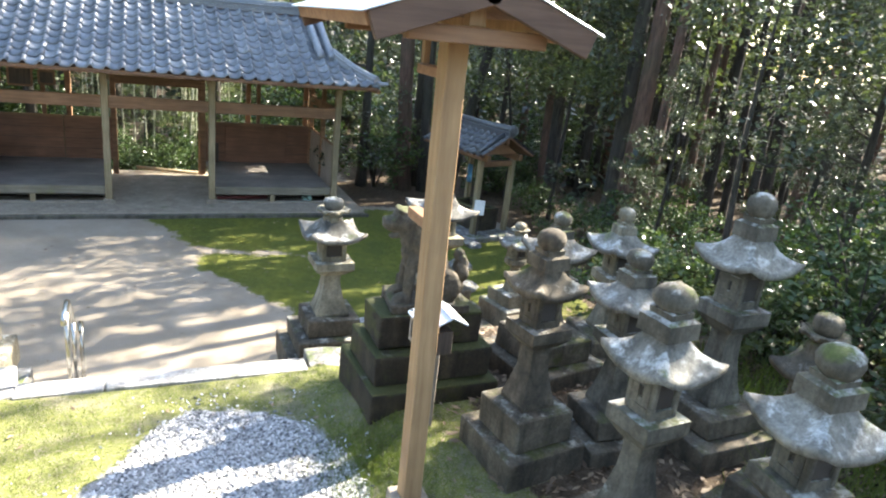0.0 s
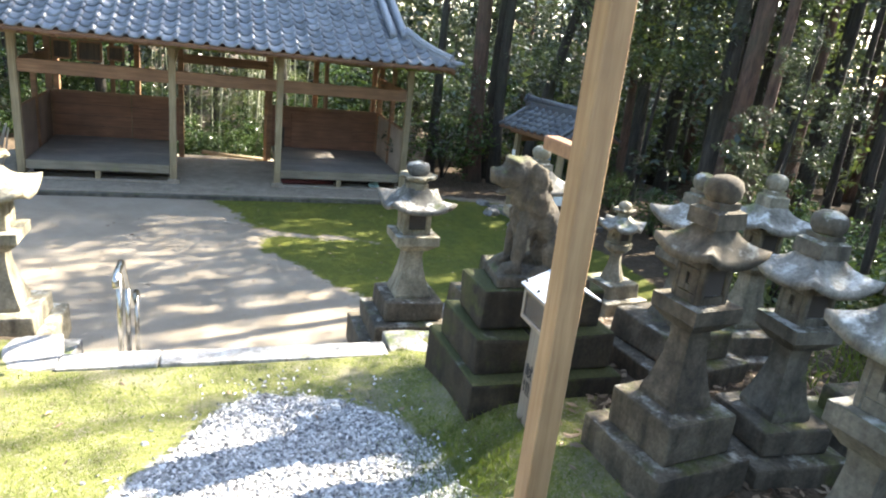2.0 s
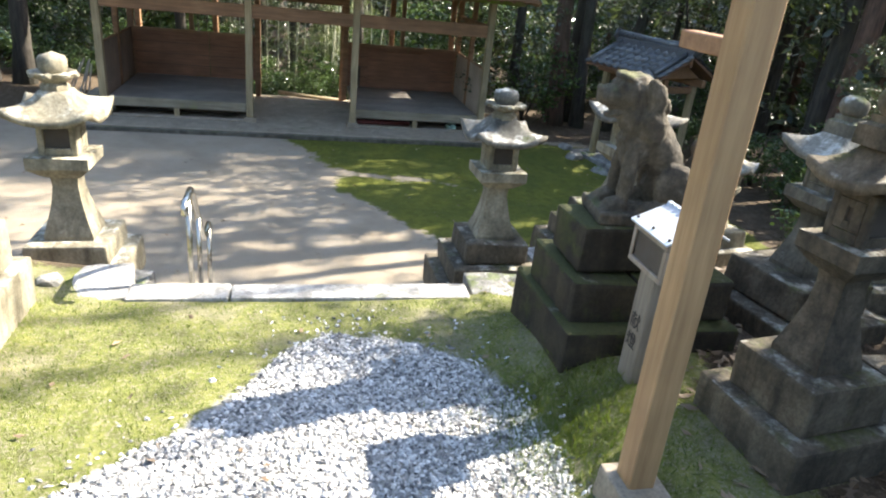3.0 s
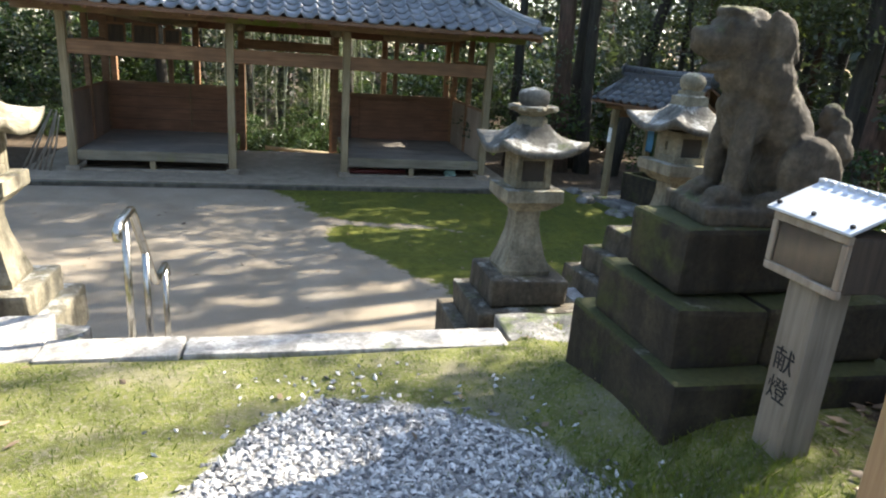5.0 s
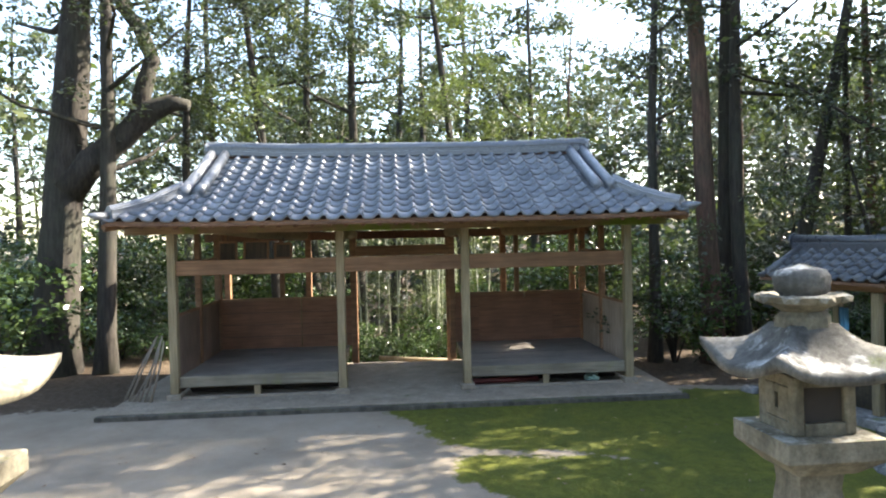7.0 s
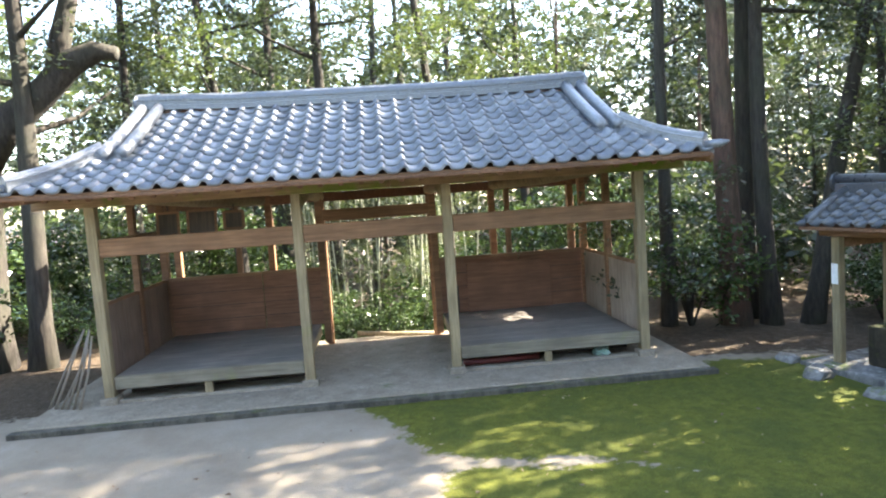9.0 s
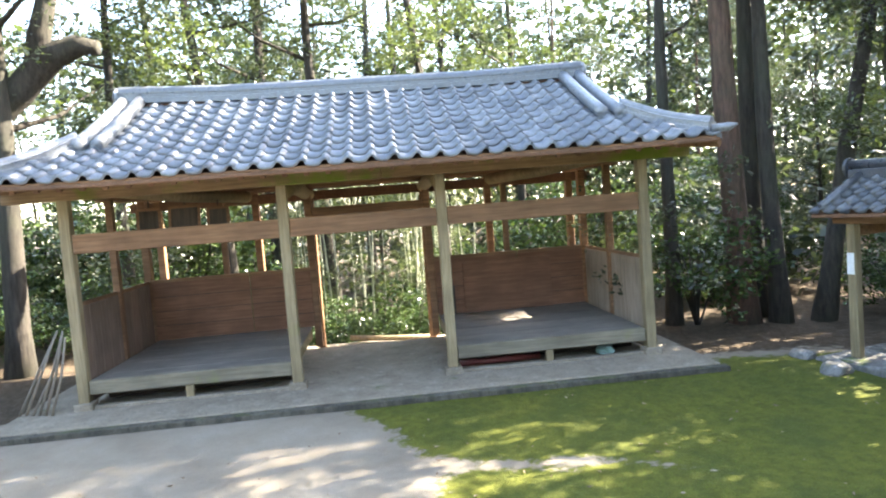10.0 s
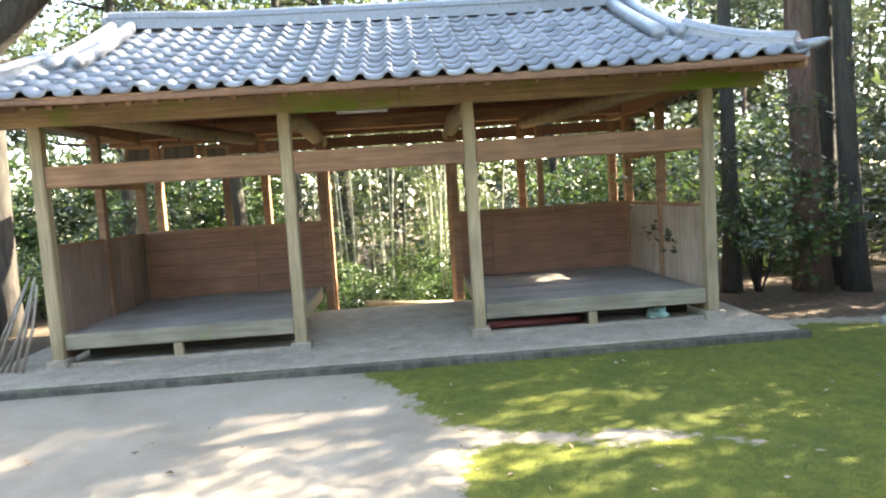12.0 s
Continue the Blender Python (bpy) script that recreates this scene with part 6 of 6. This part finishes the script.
for x, y, sc in ((-0.2, 20.2, 0.8), (0.7, 20.0, 0.75), (1.5, 20.2, 0.8), (2.3, 20.0, 0.75), (3.1, 20.2, 0.8), (1.4, 21.8, 0.9), (-0.3, 21.4, 0.9), (0.5, 21.7, 1.0), (2.4, 21.3, 0.9), (-1.3, 20.4, 0.8), (4.2, 20.3, 0.8)):
    plant(shrubs[1], x, y, rd.uniform(0, 360), sc, -0.25)
# distant wood that closes the view
rng = np.random.default_rng(61)
cs = []
while len(cs) < 5200:
    a = rng.uniform(0.1, 1.9) if len(cs) < 2000 else rng.uniform(0, 2 * math.pi)
    d = rng.uniform(26, 50)
    x, y = 3 + d * math.cos(a), 10 + d * math.sin(a)
    lim = (8.8 if 0.1 < a < 1.3 else 7.0) + 4.0 * noise.noise((math.cos(a) * 5, math.sin(a) * 5, 0)) + 0.05 * d
    z = -2.6 + (lim + 2.6) * rng.random() ** 1.15
    cs.append((x, y, z))
v, f = leaf_cloud(cs, 26, (1.3, 1.3, 0.9), 0.50, rng, 0.2, 0.5)
cut = len(f) * 2 // 3
far = thing("far_woods", "distant mixed woodland that closes the view", "woods", kind="stuff")
part("dark_foliage", leaf_mesh("dark_foliage", v[:cut * 4], f[:cut], LEAF_DARK), None, far)
part("light_foliage", leaf_mesh("light_foliage", v[cut * 4:], f[cut:] - cut * 4, LEAF_LIGHT), None, far)

# shady thicket between the trunks beyond the court
rng = np.random.default_rng(62)
cs = []
while len(cs) < 1000:
    x, y = rng.uniform(7.0, 26), rng.uniform(15.5, 34)
    if y - 15.5 < 0.5 * max(0.0, 12 - x) or noise.noise((x * 0.35, y * 0.35, 3.0)) < -0.12:
        continue
    top = min(7.0, 0.9 * sun_limit(x, y)) * (0.65 + 0.6 * noise.noise((x * 0.4, y * 0.4, 8.0)))
    cs.append((x, y, height(x, y) + max(0.6, top) * rng.random() ** 0.9))
v, f = leaf_cloud(cs, 22, (0.75, 0.75, 0.5), 0.27, rng, 0.25, 0.5)
thicket = thing("thicket", "dense dark evergreen undergrowth between the trunks", "undergrowth", kind="stuff")
part("foliage", leaf_mesh("foliage", v, f, LEAF_DARK), None, thicket)

# fallen log behind the pavilion
log = thing("fallen_log", "pale fallen log lying behind the pavilion", "log", pose(0.7, 18.5, height(0.7, 18.5)))
bm = bmesh.new()
tube(bm, [(-0.5, 0.2, 0.10), (0.2, 0.05, 0.06), (1.0, -0.1, 0.045)], [0.05, 0.05, 0.045], 10)
part("trunk", bm, POST_WOOD, log, smooth=True)


# ---------------------------------------------------------------- gravel, grass, litter
def scatter_pebbles():
    rng = np.random.default_rng(5)
    bv = np.array([(1, 0, 0), (-1, 0, 0), (0, 1, 0), (0, -1, 0), (0, 0, 1), (0, 0, -1)], float)
    bf = np.array([(a, b, c) if s > 0 else (b, a, c) for a, b, c, s in ((0, 2, 4, 1), (2, 1, 4, 1), (1, 3, 4, 1), (3, 0, 4, 1), (0, 2, 5, -1), (2, 1, 5, -1), (1, 3, 5, -1), (3, 0, 5, -1))])
    vs, fs, k, made = [], [], 0, 0
    while made < 20000:
        x, y = rng.uniform(-0.95, 2.05), rng.uniform(2.35, 5.2)
        g = gravel_reach(x, y) + 0.12 * noise.noise((x * 3, y * 3, 2.0))
        if g < 0.0 and rng.random() > 0.10 * math.exp(g * 6):
            continue
        s = rng.uniform(0.007, 0.015) * (1.25 if rng.random() < 0.12 else 1)
        sc = s * np.array([rng.uniform(1.0, 1.9), rng.uniform(0.6, 1.0), rng.uniform(0.45, 0.8)])
        R = np.array(Euler((rng.uniform(-0.5, 0.5), rng.uniform(-0.5, 0.5), rng.uniform(0, 6.28))).to_matrix())
        v = (bv * (1 + rng.uniform(-0.25, 0.25, (len(bv), 1))) + rng.uniform(-0.3, 0.3, bv.shape)) * sc @ R.T + np.array([x, y, height(x, y) + s * 0.35])
        vs.append(v)
        fs.append(bf + k)
        k += len(bv)
        made += 1
    return raw("gravel", np.concatenate(vs).tolist(), np.concatenate(fs).tolist(), PEBBLE)


tagged(new("gravel", scatter_pebbles()), "pale grey and white crushed gravel patch", "gravel", kind="stuff")


def blades(name, count, region, h, wd, mat, label, cat, seed):
    rng = np.random.default_rng(seed)
    vs, fs, made, tries = [], [], 0, 0
    while made < count and tries < count * 12:
        tries += 1
        x, y, dens = region(rng)
        if rng.random() > dens:
            continue
        a = rng.uniform(0, 6.28)
        hh, ww = h * rng.uniform(0.4, 1.3), wd * rng.uniform(0.6, 1.3)
        z = height(x, y) - 0.004
        dx, dy = math.cos(a) * ww, math.sin(a) * ww
        lx, ly = rng.normal(0, 0.5) * hh, rng.normal(0, 0.5) * hh
        k = len(vs)
        vs += [(x - dx, y - dy, z), (x + dx, y + dy, z), (x + lx, y + ly, z + hh)]
        fs.append((k, k + 1, k + 2))
        made += 1
    return tagged(new(name, raw(name, vs, fs, mat)), label, cat, kind="stuff")


def terrace_spot(rng):
    x, y = rng.uniform(-2.6, 2.75), rng.uniform(2.6, 5.6)
    g = gravel_reach(x, y)
    if STAIR_L - 0.05 < x < STAIR_R + 0.05 and y > KERB_Y - 0.01:
        return x, y, 0
    d = (0.75 + 0.6 * noise.noise((x * 1.5, y * 1.5, 4))) * (0.04 if g > 0.02 else 1)
    return x, y, d


def court_spot(rng):
    x, y = rng.uniform(0.6, 7.2), rng.uniform(7.6, 13.6)
    m = min(inside_moss(x, y), path_gap(x, y) * 1.6)
    return x, y, 1.0 if m > 0.05 else 0.0


blades("grass", 11000, terrace_spot, 0.028, 0.0035, GRASS_BLADE, "short thin grass and moss on the terrace", "grass", 8)
def mound_spot(rng):
    x, y = rng.normal(2.0, 0.22), rng.normal(3.85, 0.28)
    return x, y, 1.0


def wild_spot(rng):
    x, y = rng.normal(5.6, 0.45), rng.normal(3.0, 0.9)
    return x, y, 1.0


blades("tuft", 3800, mound_spot, 0.055, 0.003, GRASS_BLADE, "bright green grass tuft beside the pedestal", "grass", 18)
blades("weeds", 3000, wild_spot, 0.26, 0.006, GRASS_BLADE, "long green weeds behind the stone lanterns", "grass", 19)
blades("moss", 26000, court_spot, 0.016, 0.004, GRASS_BLADE, "soft yellow-green moss tufts on the court", "moss", 9)


def litter(name, count, area, seed, size, label):
    rng = np.random.default_rng(seed)
    vs, fs = [], []
    while len(fs) < count:
        x, y, d = area(rng)
        if rng.random() > d:
            continue
        z = height(x, y) + 0.006
        a, L = rng.uniform(0, 6.28), size * rng.uniform(0.5, 1.4)
        c, s = math.cos(a), math.sin(a)
        k = len(vs)
        for u, v in ((-1, 0), (0, 0.42), (1, 0), (0, -0.42)):
            vs.append((x + (c * u - s * v) * L, y + (s * u + c * v) * L, z + rng.uniform(0, 0.022)))
        fs.append((k, k + 1, k + 2, k + 3))
    return tagged(new(name, raw(name, vs, fs, LITTER)), label, "leaves", kind="stuff")


def wood_floor(rng):
    x, y = rng.uniform(2.4, 9), rng.uniform(-1, 8.5)
    return x, y, 1.0 if x > 2.9 else 0.35


def open_floor(rng):
    x, y = rng.uniform(-3.5, 6.5), rng.uniform(2.6, 13.6)
    if STAIR_L - 0.1 < x < STAIR_R + 0.1 and KERB_Y - 0.05 < y < 7.4:
        return x, y, 0
    return x, y, 0.6


litter("leaf_litter", 12000, wood_floor, 12, 0.04, "dry brown leaf litter under the stone lanterns")
litter("fallen_leaves", 420, open_floor, 13, 0.028, "scattered dry fallen leaves")
